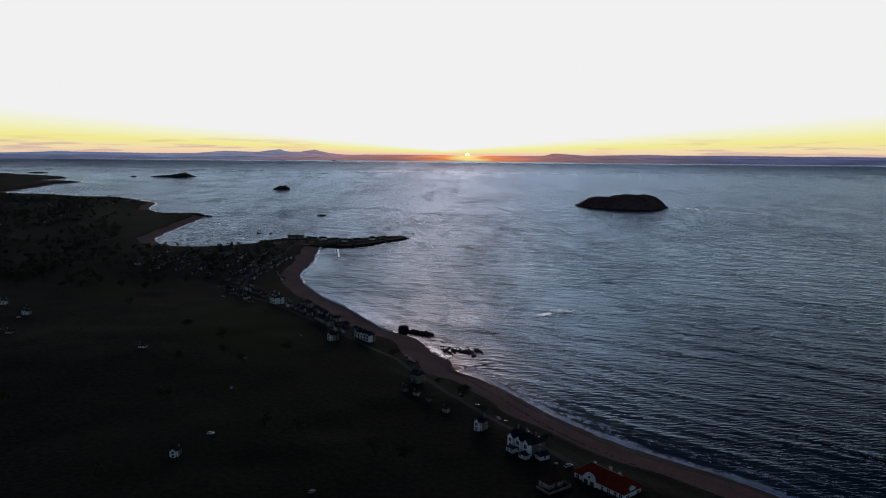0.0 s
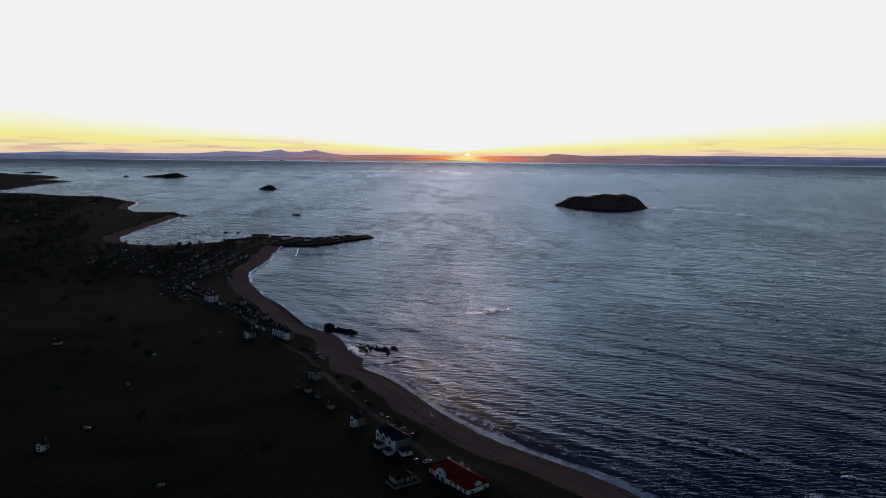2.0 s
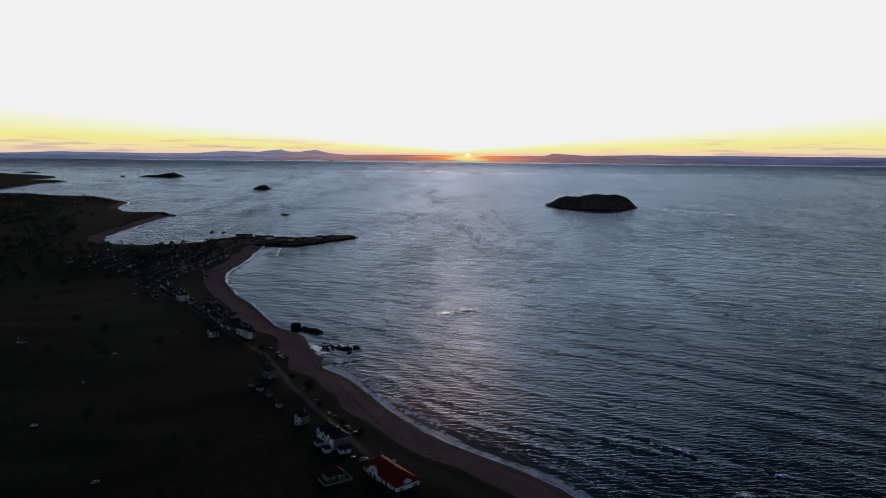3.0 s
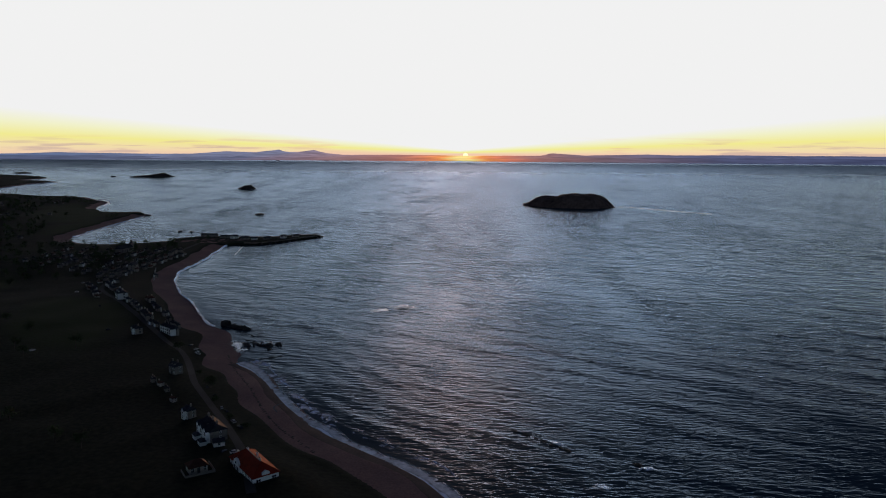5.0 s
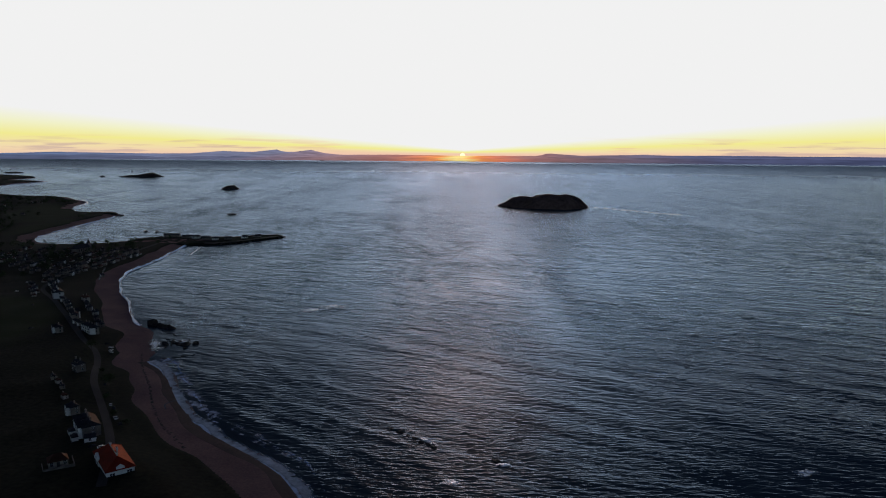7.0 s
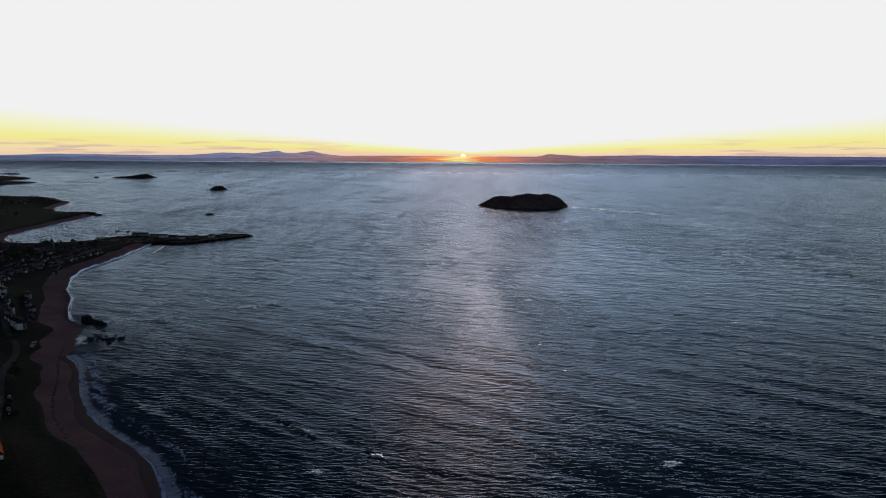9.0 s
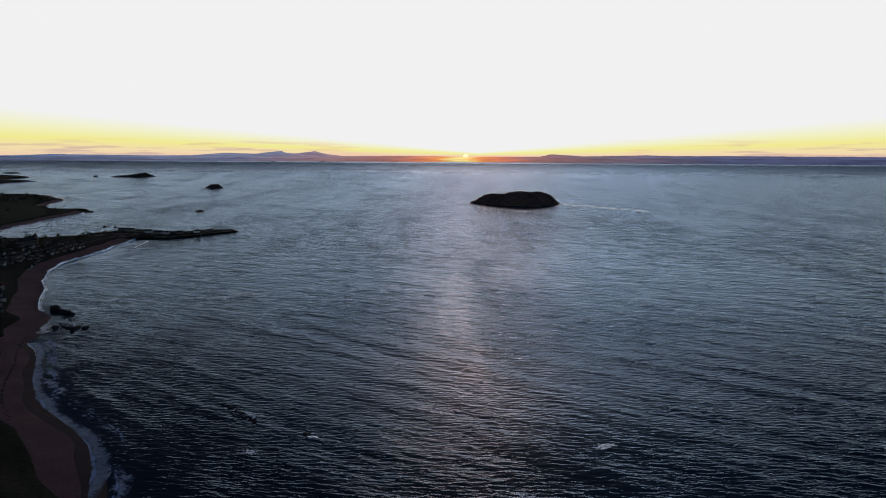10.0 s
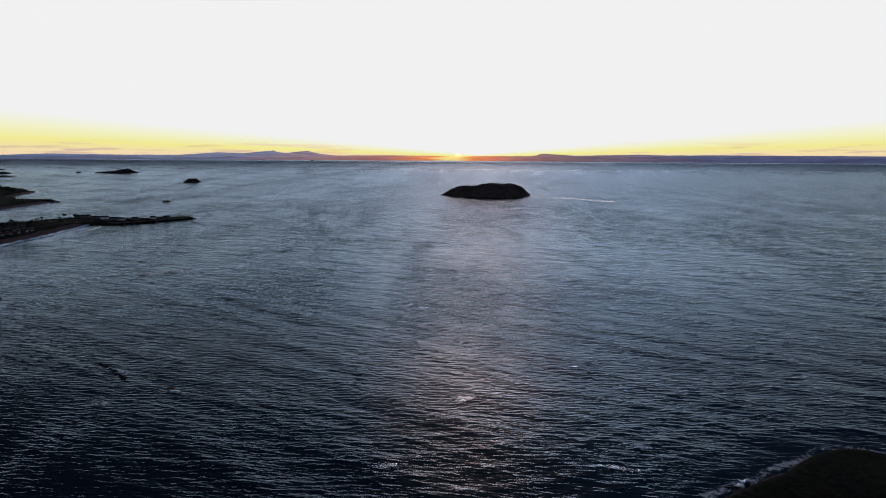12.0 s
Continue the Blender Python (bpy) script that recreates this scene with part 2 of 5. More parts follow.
def coast_distance(px, py):
    """Metres inland of the coast (negative: out to sea), on arrays."""
    best = np.full(px.shape, 1e9)
    inside = np.zeros(px.shape, bool)
    n = len(RING)
    for k in range(n):
        ax, ay = RING[k]
        bx, by = RING[(k + 1) % n]
        dx, dy = bx - ax, by - ay
        ll = dx * dx + dy * dy
        if ll == 0:
            continue
        if k < len(COAST) - 1:
            u = np.clip(((px - ax) * dx + (py - ay) * dy) / ll, 0, 1)
            best = np.minimum(best, (px - ax - u * dx) ** 2 + (py - ay - u * dy) ** 2)
        if ay != by:
            cross = ((ay > py) != (by > py)) & (px < dx * (py - ay) / dy + ax)
            inside ^= cross
    return np.where(inside, 1, -1) * np.sqrt(best)


def smooth(a, b, x):
    u = np.clip((x - a) / (b - a), 0, 1)
    return u * u * (3 - 2 * u)


def beach_width(x, y):
    """Breadth of the sand: broad along the two bays, none on the rocky heads."""
    w = 16 + 0 * x
    w = np.where(y > 1100, 12, w)
    w = w * smooth(175, 200, y) + 0.0
    w = np.where((x > 200) & (y < 400), -3.0, w)
    w = np.where((x > -262) & (y > 732) & (x < -100), 0.5, w)
    w = np.where((x < -262) & (y > 1000) & (y < 1060), 3, w)
    w = w + 3.5 * (vnoise(x, y, 0.05, 3) - 0.5)
    return np.maximum(w, 0.4)


def land_height(x, y, d):
    """Land behind the sand: a bank, then gently rolling ground."""
    w = beach_width(x, y)
    s = d - w
    bank = -1.2 + 4.2 * smooth(-3, 3, s) + 3.0 * smooth(4, 22, s)
    bank = np.where((x > 200) & (y < 400), -2 + 4.7 * smooth(-3, 3, s) + 1.5 * smooth(12, 70, s), bank)
    roll = (vnoise(x, y, 0.012, 1) - 0.5) * 5 * smooth(30, 120, s) + (vnoise(x, y, 0.06, 2) - 0.5) * 1.0 * smooth(6, 30, s)
    far = 10 * smooth(200, 600, s) * (vnoise(x, y, 0.004, 5))
    bank = bank - 2.5 * smooth(430, 520, y) * smooth(4, 22, s)
    harbour = (x > -270) & (x < -95) & (y > 728)
    return np.where(harbour, -1.5 + 3.4 * smooth(-2.0, 1.0, d) + 0.6 * vnoise(x, y, 0.3, 4), bank + roll + far)


def sand_height(x, y, d):
    return np.where(d < 0, d * 0.06, np.minimum(d * 0.11, 2.2)) + (vnoise(x, y, 0.15, 8) - 0.5) * 0.25 * smooth(2, 6, d)


def axis(spans):
    a = [np.arange(p, q, s) for p, q, s in spans]
    return np.concatenate(a + [[spans[-1][1]]])


FIELDS = ((-148, 392, 78, 34, -55), (-545, 985, 190, 52, -56), (-440, 850, 90, 26, -80), (-292, 490, 46, 26, -60))


def mown(x, y):
    """How green the turf is: playing fields and links among darker rough ground."""
    m = np.zeros(x.shape)
    for cx, cy, a, b, turn in FIELDS:
        c, s = math.cos(radians(turn)), math.sin(radians(turn))
        u, v = ((x - cx) * c + (y - cy) * s) / a, (-(x - cx) * s + (y - cy) * c) / b
        m = np.maximum(m, 1 - smooth(0.55, 1.25, np.sqrt(u * u + v * v) + 0.35 * (vnoise(x, y, 0.03, 41) - 0.5)))
    return m


def sheet(name, xs, ys, fz, keep, mat):
    gx, gy = np.meshgrid(xs, ys)
    d = coast_distance(gx, gy)
    z = fz(gx, gy, d)
    ok = keep(d, gx, gy)
    idx = np.arange(gx.size).reshape(gx.shape)
    q = np.stack([idx[:-1, :-1], idx[:-1, 1:], idx[1:, 1:], idx[1:, :-1]], -1).reshape(-1, 4)
    kq = ok.ravel()[q].any(1)
    q = q[kq]
    used = np.unique(q)
    remap = np.zeros(gx.size, int)
    remap[used] = np.arange(len(used))
    v = np.stack([gx.ravel(), gy.ravel(), z.ravel()], -1)[used]
    me = bpy.data.meshes.new(name)
    me.vertices.add(len(v))
    me.vertices.foreach_set("co", v.ravel())
    me.loops.add(q.size)
    me.loops.foreach_set("vertex_index", remap[q].ravel())
    me.polygons.add(len(q))
    me.polygons.foreach_set("loop_start", np.arange(0, q.size, 4))
    me.polygons.foreach_set("use_smooth", np.ones(len(q), bool))
    me.update()
    me.validate()
    me.attributes.new("mown", "FLOAT", "POINT").data.foreach_set("value", mown(gx, gy).ravel()[used])
    me.materials.append(mat)
    return new(name, me)


XS = axis([(-2600, -1300, 40), (-1300, -500, 9), (-500, -240, 4), (-240, 130, 2.0), (130, 330, 5), (330, 420, 2.0), (420, 1500, 40)])
YS = axis([(-700, 90, 30), (90, 180, 4), (180, 480, 2.0), (480, 860, 3.5), (860, 1400, 7), (1400, 2300, 14)])
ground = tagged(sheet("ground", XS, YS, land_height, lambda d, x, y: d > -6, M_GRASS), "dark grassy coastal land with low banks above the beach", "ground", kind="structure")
XB = axis([(-1300, -460, 12), (-460, -230, 5), (-230, 150, 2.5), (150, 420, 20)])
YB = axis([(120, 480, 2.5), (480, 800, 4), (800, 1900, 10)])
beach = tagged(sheet("beach", XB, YB, sand_height, lambda d, x, y: (d > -12) & (d < 34), M_SAND), "reddish brown sand beach along the bay", "beach", kind="structure")

# seabed far below the sheet of water, out to the horizon
bm = bmesh.new()
poly(bm, [(-4600, -900, -6), (4600, -900, -6), (4600, 4900, -6), (-4600, 4900, -6)])
tagged(part("seabed", bm, M_ROCK), "dark sea floor under the water", "seabed", kind="structure")


GX, GY = np.arange(-460, 440, 3.0), np.arange(150, 870, 3.0)
GRID = coast_distance(*np.meshgrid(GX, GY))


def inland(x, y):
    """Metres inland of the coast at one place."""
    i, j = (x - GX[0]) / 3.0, (y - GY[0]) / 3.0
    if 0 <= i < len(GX) - 1 and 0 <= j < len(GY) - 1:
        a, b = int(i), int(j)
        u, v = i - a, j - b
        return float((GRID[b, a] * (1 - u) + GRID[b, a + 1] * u) * (1 - v) + (GRID[b + 1, a] * (1 - u) + GRID[b + 1, a + 1] * u) * v)
    return float(coast_distance(np.array([[float(x)]]), np.array([[float(y)]]))[0, 0])


def height_at(x, y):
    a, b, d = np.array([[float(x)]]), np.array([[float(y)]]), np.array([[inland(x, y)]])
    return float(max(land_height(a, b, d)[0, 0], sand_height(a, b, d)[0, 0] if 0 < d[0, 0] < 34 else -9))


# ================= sea =================
def sea_material(rough=0.06, height=0.42, openness=0.12, windy=True):
    m = bpy.data.materials.new("sea_water")
    m.use_nodes = True
    t = m.node_tree
    t.nodes.remove(t.nodes["Principled BSDF"])
    co = t.nodes.new("ShaderNodeTexCoord").outputs["Object"]

    def layer(sx, sy, rot, detail, rgh=0.55, dist=0.6):
        mp = t.nodes.new("ShaderNodeMapping")
        mp.inputs["Rotation"].default_value = (0, 0, radians(rot))
        mp.vector_type = "TEXTURE"
        mp.inputs["Scale"].default_value = (sx, sy, 1)
        t.links.new(co, mp.inputs["Vector"])
        n = t.nodes.new("ShaderNodeTexNoise")
        n.inputs["Scale"].default_value, n.inputs["Detail"].default_value = 1.0, detail
        n.inputs["Roughness"].default_value, n.inputs["Distortion"].default_value = rgh, dist
        t.links.new(mp.outputs[0], n.inputs["Vector"])
        return n.outputs[0]

    def math_(op, a, bb, c=None):
        n = t.nodes.new("ShaderNodeMath")
        n.operation = op
        for i, v in enumerate((a, bb, c)):
            if v is None:
                continue
            if isinstance(v, (int, float)):
                n.inputs[i].default_value = v
            else:
                t.links.new(v, n.inputs[i])
        return n.outputs[0]
    def train(period, length, rot, warp, sharp):
        """A train of short-crested waves: period and crest length in metres."""
        mp = t.nodes.new("ShaderNodeMapping")
        mp.inputs["Rotation"].default_value = (0, 0, radians(rot))
        mp.vector_type = "TEXTURE"
        mp.inputs["Scale"].default_value = (length / 0.314, period / 0.314, period / 0.314)
        t.links.new(co, mp.inputs["Vector"])
        n = t.nodes.new("ShaderNodeTexWave")
        n.wave_type, n.bands_direction, n.wave_profile = "BANDS", "Y", "SIN"
        n.inputs["Scale"].default_value, n.inputs["Distortion"].default_value = 1.0, warp
        n.inputs["Detail"].default_value, n.inputs["Detail Scale"].default_value = 2.0, 2.6
        n.inputs["Detail Roughness"].default_value = 0.6
        t.links.new(mp.outputs[0], n.inputs["Vector"])
        return math_("POWER", n.outputs["Fac"], sharp)
    far = t.nodes.new("ShaderNodeMapRange")                       # longer waves outside the shelter of the bay
    far.inputs[1].default_value, far.inputs[2].default_value = 330, 800
    away = t.nodes.new("ShaderNodeSeparateXYZ")
    t.links.new(co, away.inputs[0])
    t.links.new(away.outputs[1], far.inputs[0])
    open_water = far.outputs[0]
    gust = layer(240, 70, -24, 4)
    lane = layer(34, 260, 7, 3, dist=0.3)                         # wind lanes running down the firth
    patch = layer(30, 16, -24, 3)
    short = train(1.6, 2.7, -4, 6.0, 1.7)
    middle = train(2.5, 4.2, 9, 6.0, 1.7)
    longer = train(4.3, 6.8, -12, 7.0, 1.6)
    sea = train(9, 12, -9, 8.5, 1.5)
    roller = train(27, 38, -14, 7.0, 1.4)                         # long seas out in the firth
    grain = layer(1.8, 1.1, -10, 3)
    swell = layer(60, 22, -33, 2, dist=0.8)
    h = math_("ADD", math_("MULTIPLY", short, 0.105), math_("MULTIPLY", middle, 0.150))
    h = math_("ADD", h, math_("MULTIPLY", longer, 0.145))
    h = math_("ADD", h, math_("MULTIPLY", math_("MULTIPLY", math_("MULTIPLY_ADD", roller, 1.1, sea), open_water), 1.4))
    h = math_("MULTIPLY", h, math_("MULTIPLY_ADD", patch, 0.9, 0.45))
    h = math_("ADD", h, math_("MULTIPLY", grain, 0.12))
    h = math_("ADD", math_("MULTIPLY", h, math_("MULTIPLY", math_("MULTIPLY_ADD", gust, 0.9, 0.5), math_("MULTIPLY_ADD", lane, 1.1, 0.45))), math_("MULTIPLY", swell, 0.35))
    sp = t.nodes.new("ShaderNodeSeparateXYZ")
    t.links.new(co, sp.inputs[0])
    calm = t.nodes.new("ShaderNodeMapRange")                      # smooth water in the lee of the far shore
    calm.inputs[1].default_value, calm.inputs[2].default_value = 3560, 3640
    calm.inputs[3].default_value, calm.inputs[4].default_value = 1.0, 0.1
    t.links.new(sp.outputs[1], calm.inputs[0])
    offing = t.nodes.new("ShaderNodeMapRange")                    # the sea lies flatter towards the middle of the firth
    offing.inputs[1].default_value, offing.inputs[2].default_value = 1000, 2400
    offing.inputs[3].default_value, offing.inputs[4].default_value = 1.0, 0.8
    t.links.new(sp.outputs[1], offing.inputs[0])
    h = math_("MULTIPLY", h, math_("MULTIPLY", calm.outputs[0], offing.outputs[0]))
    if windy:
        blow = t.nodes.new("ShaderNodeAttribute")
        blow.attribute_name = "wind"
        h = math_("MULTIPLY", h, blow.outputs["Fac"])
    bp = t.nodes.new("ShaderNodeBump")
    bp.inputs["Strength"].default_value, bp.inputs["Distance"].default_value = 1.0, height
    t.links.new(h, bp.inputs["Height"])
    body = t.nodes.new("ShaderNodeBsdfDiffuse")
    body.inputs["Color"].default_value = (0.036, 0.060, 0.090, 1)
    dist = t.nodes.new("ShaderNodeVectorMath")                    # pale sandy shallows in the bay
    dist.operation = "DISTANCE"
    dist.inputs[1].default_value = (-150, 590, 0)
    t.links.new(co, dist.inputs[0])
    shoal = t.nodes.new("ShaderNodeMapRange")
    shoal.inputs[1].default_value, shoal.inputs[2].default_value = 230, 60
    t.links.new(math_("MULTIPLY_ADD", patch, 60, dist.outputs["Value"]), shoal.inputs[0])
    tone = t.nodes.new("ShaderNodeMix")
    tone.data_type = "RGBA"
    tone.inputs[6].default_value, tone.inputs[7].default_value = (0.022, 0.038, 0.052, 1), (0.055, 0.125, 0.135, 1)
    t.links.new(shoal.outputs[0], tone.inputs[0])
    t.links.new(tone.outputs[2], body.inputs["Color"])
    gl = t.nodes.new("ShaderNodeBsdfGlossy")
    gl.inputs["Color"].default_value = (0.47, 0.595, 0.755, 1)
    chopmap = t.nodes.new("ShaderNodeMapRange")                   # choppier water out in the open firth
    chopmap.inputs[1].default_value, chopmap.inputs[2].default_value = 250, 900
    chopmap.inputs[3].default_value, chopmap.inputs[4].default_value = rough, rough + openness
    t.links.new(sp.outputs[1], chopmap.inputs[0])
    ruffle = math_("ADD", math_("MULTIPLY", gust, 0.6), math_("MULTIPLY_ADD", lane, 0.7, 0.35))              # gusts roughen the water in long streaks
    deep = t.nodes.new("ShaderNodeMapRange")                      # short steep chop in the fairway
    deep.inputs[1].default_value, deep.inputs[2].default_value = 2000, 3300
    deep.inputs[3].default_value, deep.inputs[4].default_value = 0.0, 0.30
    t.links.new(sp.outputs[1], deep.inputs[0])
    t.links.new(math_("MULTIPLY", math_("MULTIPLY_ADD", math_("MULTIPLY", chopmap.outputs[0], offing.outputs[0]), ruffle, deep.outputs[0]), math_("MULTIPLY_ADD", calm.outputs[0], 0.9, 0.1)), gl.inputs["Roughness"])
    fr = t.nodes.new("ShaderNodeFresnel")
    fr.inputs["IOR"].default_value = 1.333
    mix = t.nodes.new("ShaderNodeMixShader")
    for n in (body, gl, fr):
        t.links.new(bp.outputs[0], n.inputs["Normal"])
    t.links.new(fr.outputs[0], mix.inputs[0])
    t.links.new(body.outputs[0], mix.inputs[1])
    t.links.new(gl.outputs[0], mix.inputs[2])
    t.links.new(mix.outputs[0], t.nodes["Material Output"].inputs["Surface"])
    return m


M_SEA = sea_material()


def wave_set():
    """Wind sea and a longer swell: wavelength, heading of the crests and steepness of each train."""
    rnd = random.Random(5)
    trains = []
    for k in range(90):
        lam = 1.7 * (24 / 1.7) ** ((k + rnd.random()) / 90)
        turn = rnd.gauss(-6, 34) if lam < 6 else rnd.gauss(-24, 15)
        steep = 0.0165 * math.exp(-(math.log(lam / 2.8) / 0.8) ** 2) + (0.004 if lam > 6 else 0.0)
        k0 = 2 * math.pi / lam
        trains.append((lam, -math.sin(radians(turn)) * k0, math.cos(radians(turn)) * k0, steep / k0, rnd.uniform(0, 2 * math.pi)))
    for lam, turn, steep, ph in ((31, -35, 0.016, 0.4), (23, -29, 0.014, 2.1), (38, -40, 0.012, 4.0)):    # swell crossing the bay
        k0 = 2 * math.pi / lam
        trains.append((lam, -math.sin(radians(turn)) * k0, math.cos(radians(turn)) * k0, steep / k0, ph))
    return trains


TRAINS = wave_set()


def grid_distance(x, y):
    """Metres inland of the coast on arrays, read off the coarse grid; far out at sea beyond it."""
    i, j = np.clip((x - GX[0]) / 3.0, 0, len(GX) - 1.001), np.clip((y - GY[0]) / 3.0, 0, len(GY) - 1.001)
    a, b = i.astype(int), j.astype(int)
    u, v = i - a, j - b
    g = (GRID[b, a] * (1 - u) + GRID[b, a + 1] * u) * (1 - v) + (GRID[b + 1, a] * (1 - u) + GRID[b + 1, a + 1] * u) * v
    out = np.maximum(np.maximum(GX[0] - x, x - GX[-1]), np.maximum(GY[0] - y, y - GY[-1]))
    return np.where(out > 0, np.minimum(g, -40), g)


def wind(x, y, d):
    """Force of the wind on the water: lanes down the firth, wisps and cat's-paws in the lee of the bay."""
    wx = x + 0.16 * y + 26 * (vnoise(x, y, 0.012, 21) - 0.5)
    lane = 0.40 * vnoise(wx, y * 0.16, 0.030, 12) + 0.33 * vnoise(wx, y * 0.22, 0.080, 13) + 0.27 * vnoise(wx, y * 0.25, 0.17, 17)
    paw = 0.6 * vnoise(x + 0.4 * y, y - 0.3 * x, 0.012, 11) + 0.4 * vnoise(x + 0.5 * y, y - 0.4 * x, 0.035, 16)
    gust = np.clip(0.98 + 1.9 * (lane - 0.5) + 0.7 * (paw - 0.5), 0.58, 1.7)
    gust = gust + (0.95 - gust) * 0.7 * smooth(700, 1500, y)
    gust = gust * (1 + 0.8 * smooth(-100, -480, x) * smooth(600, 900, y))
    lee = np.maximum(smooth(10, 160, d), smooth(20, 140, x) * (y < 420))
    wisp = smooth(0.46, 0.72, 0.55 * lane + 0.45 * paw)
    return (0.35 + 0.65 * smooth(2, 30, d)) * (lee * gust + (1 - lee) * (0.48 + 0.95 * wisp))


def wave_field(x, y, fine=0.0):
    """Height of the sea and its sideways drift at the crests; trains too short for the mesh are left out."""
    d = -grid_distance(x, y)
    force = wind(x, y, d)
    z, dx, dy = np.zeros(x.shape), np.zeros(x.shape), np.zeros(x.shape)
    for lam, kx, ky, amp, ph in TRAINS:
        keep = np.clip((lam / np.maximum(fine, 1e-3) - 2.4) / 1.8, 0, 1) * amp
        arg = kx * x + ky * y + ph
        c, s = np.cos(arg), np.sin(arg)
        k0 = 2 * math.pi / lam
        z += keep * c
        dx -= keep * kx / k0 * s
        dy -= keep * ky / k0 * s
    # swell bent round to run along the shore
    broken = 0.4 + 0.9 * vnoise(x, y, 0.03, 15)
    near = smooth(4, 14, d) * (1 - smooth(45, 110, d)) * broken
    arg = 2 * math.pi * (d / 12.5 + 0.9 * vnoise(x, y, 0.02, 14))
    z = z * force + 0.17 * near * (np.exp(1.2 * (np.cos(arg) - 1)) - 0.35)
    return z, dx * force * 1.3, dy * force * 1.3, force


def graded(start, stop, first, growth, most):
    res, step = [start], first
    while res[-1] < stop:
        res.append(res[-1] + step)
        step = min(most, step + growth * step)
    return res


def sea_mesh():
    right = graded(560, 4600, 1.5, 0.045, 160)
    left = [-p for p in graded(240, 4600, 1.5, 0.045, 160)]
    xs = np.array(sorted(left + list(np.arange(-238.6, 560, 1.4)) + right))
    ys = np.array(graded(-900, 150, 120, 0, 120)[:-1] + list(np.arange(150, 340, 0.5)) + graded(340, 4900, 0.5, 0.0046, 34))
    gx, gy = np.meshgrid(xs, ys)
    fine = np.maximum(np.gradient(ys)[:, None] * 1.0, np.gradient(xs)[None, :] * 0.45) + 0 * gx
    z, dx, dy, force = wave_field(gx, gy, fine)
    idx = np.arange(gx.size).reshape(gx.shape)
    q = np.stack([idx[:-1, :-1], idx[:-1, 1:], idx[1:, 1:], idx[1:, :-1]], -1).reshape(-1, 4)
    dry = (grid_distance(gx, gy) > 12).ravel()
    q = q[~dry[q].all(1)]
    used_ = np.unique(q)
    remap = np.zeros(gx.size, int)
    remap[used_] = np.arange(len(used_))
    v = np.stack([(gx + dx).ravel(), (gy + dy).ravel(), z.ravel()], -1)[used_]
    me = bpy.data.meshes.new("water")
    me.vertices.add(len(v))
    me.vertices.foreach_set("co", v.ravel())
    me.loops.add(q.size)
    me.loops.foreach_set("vertex_index", remap[q].ravel())
    me.polygons.add(len(q))
    me.polygons.foreach_set("loop_start", np.arange(0, q.size, 4))
    me.polygons.foreach_set("use_smooth", np.ones(len(q), bool))
    me.update()
    me.attributes.new("wind", "FLOAT", "POINT").data.foreach_set("value", force.ravel()[used_])
    me.materials.append(M_SEA)
    return me


tagged(new("water", sea_mesh()), "choppy grey-blue sea under the sunset", "sea", kind="structure")


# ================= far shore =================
def haze_glow(name, base, haze, strength):
    """Far land with miles of lit evening air painted on as glow; warmer towards the sun."""
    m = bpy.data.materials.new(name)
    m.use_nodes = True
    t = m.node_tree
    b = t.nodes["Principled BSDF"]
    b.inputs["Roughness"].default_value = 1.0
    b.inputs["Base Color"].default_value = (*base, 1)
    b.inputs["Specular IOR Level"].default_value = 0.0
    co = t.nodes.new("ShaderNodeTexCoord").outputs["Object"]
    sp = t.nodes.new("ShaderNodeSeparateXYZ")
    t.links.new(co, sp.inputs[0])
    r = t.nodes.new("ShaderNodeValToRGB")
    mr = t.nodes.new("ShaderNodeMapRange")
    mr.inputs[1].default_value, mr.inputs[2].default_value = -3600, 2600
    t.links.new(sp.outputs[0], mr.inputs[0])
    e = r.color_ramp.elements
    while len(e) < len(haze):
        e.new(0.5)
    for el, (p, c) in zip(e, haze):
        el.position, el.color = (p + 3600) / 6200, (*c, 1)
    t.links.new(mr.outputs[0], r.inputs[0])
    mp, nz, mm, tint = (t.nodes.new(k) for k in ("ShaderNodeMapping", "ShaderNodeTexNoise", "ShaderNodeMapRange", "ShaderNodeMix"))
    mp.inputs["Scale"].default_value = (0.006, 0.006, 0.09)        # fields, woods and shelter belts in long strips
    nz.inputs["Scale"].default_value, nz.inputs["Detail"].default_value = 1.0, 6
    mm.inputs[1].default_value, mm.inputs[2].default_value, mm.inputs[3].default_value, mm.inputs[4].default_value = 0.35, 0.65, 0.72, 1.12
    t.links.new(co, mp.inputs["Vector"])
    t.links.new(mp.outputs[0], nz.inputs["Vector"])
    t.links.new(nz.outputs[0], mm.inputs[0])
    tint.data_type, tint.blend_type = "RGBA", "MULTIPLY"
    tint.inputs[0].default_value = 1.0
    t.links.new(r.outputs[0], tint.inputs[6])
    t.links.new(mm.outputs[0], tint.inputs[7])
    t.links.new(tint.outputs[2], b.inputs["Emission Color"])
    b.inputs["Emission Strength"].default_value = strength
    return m


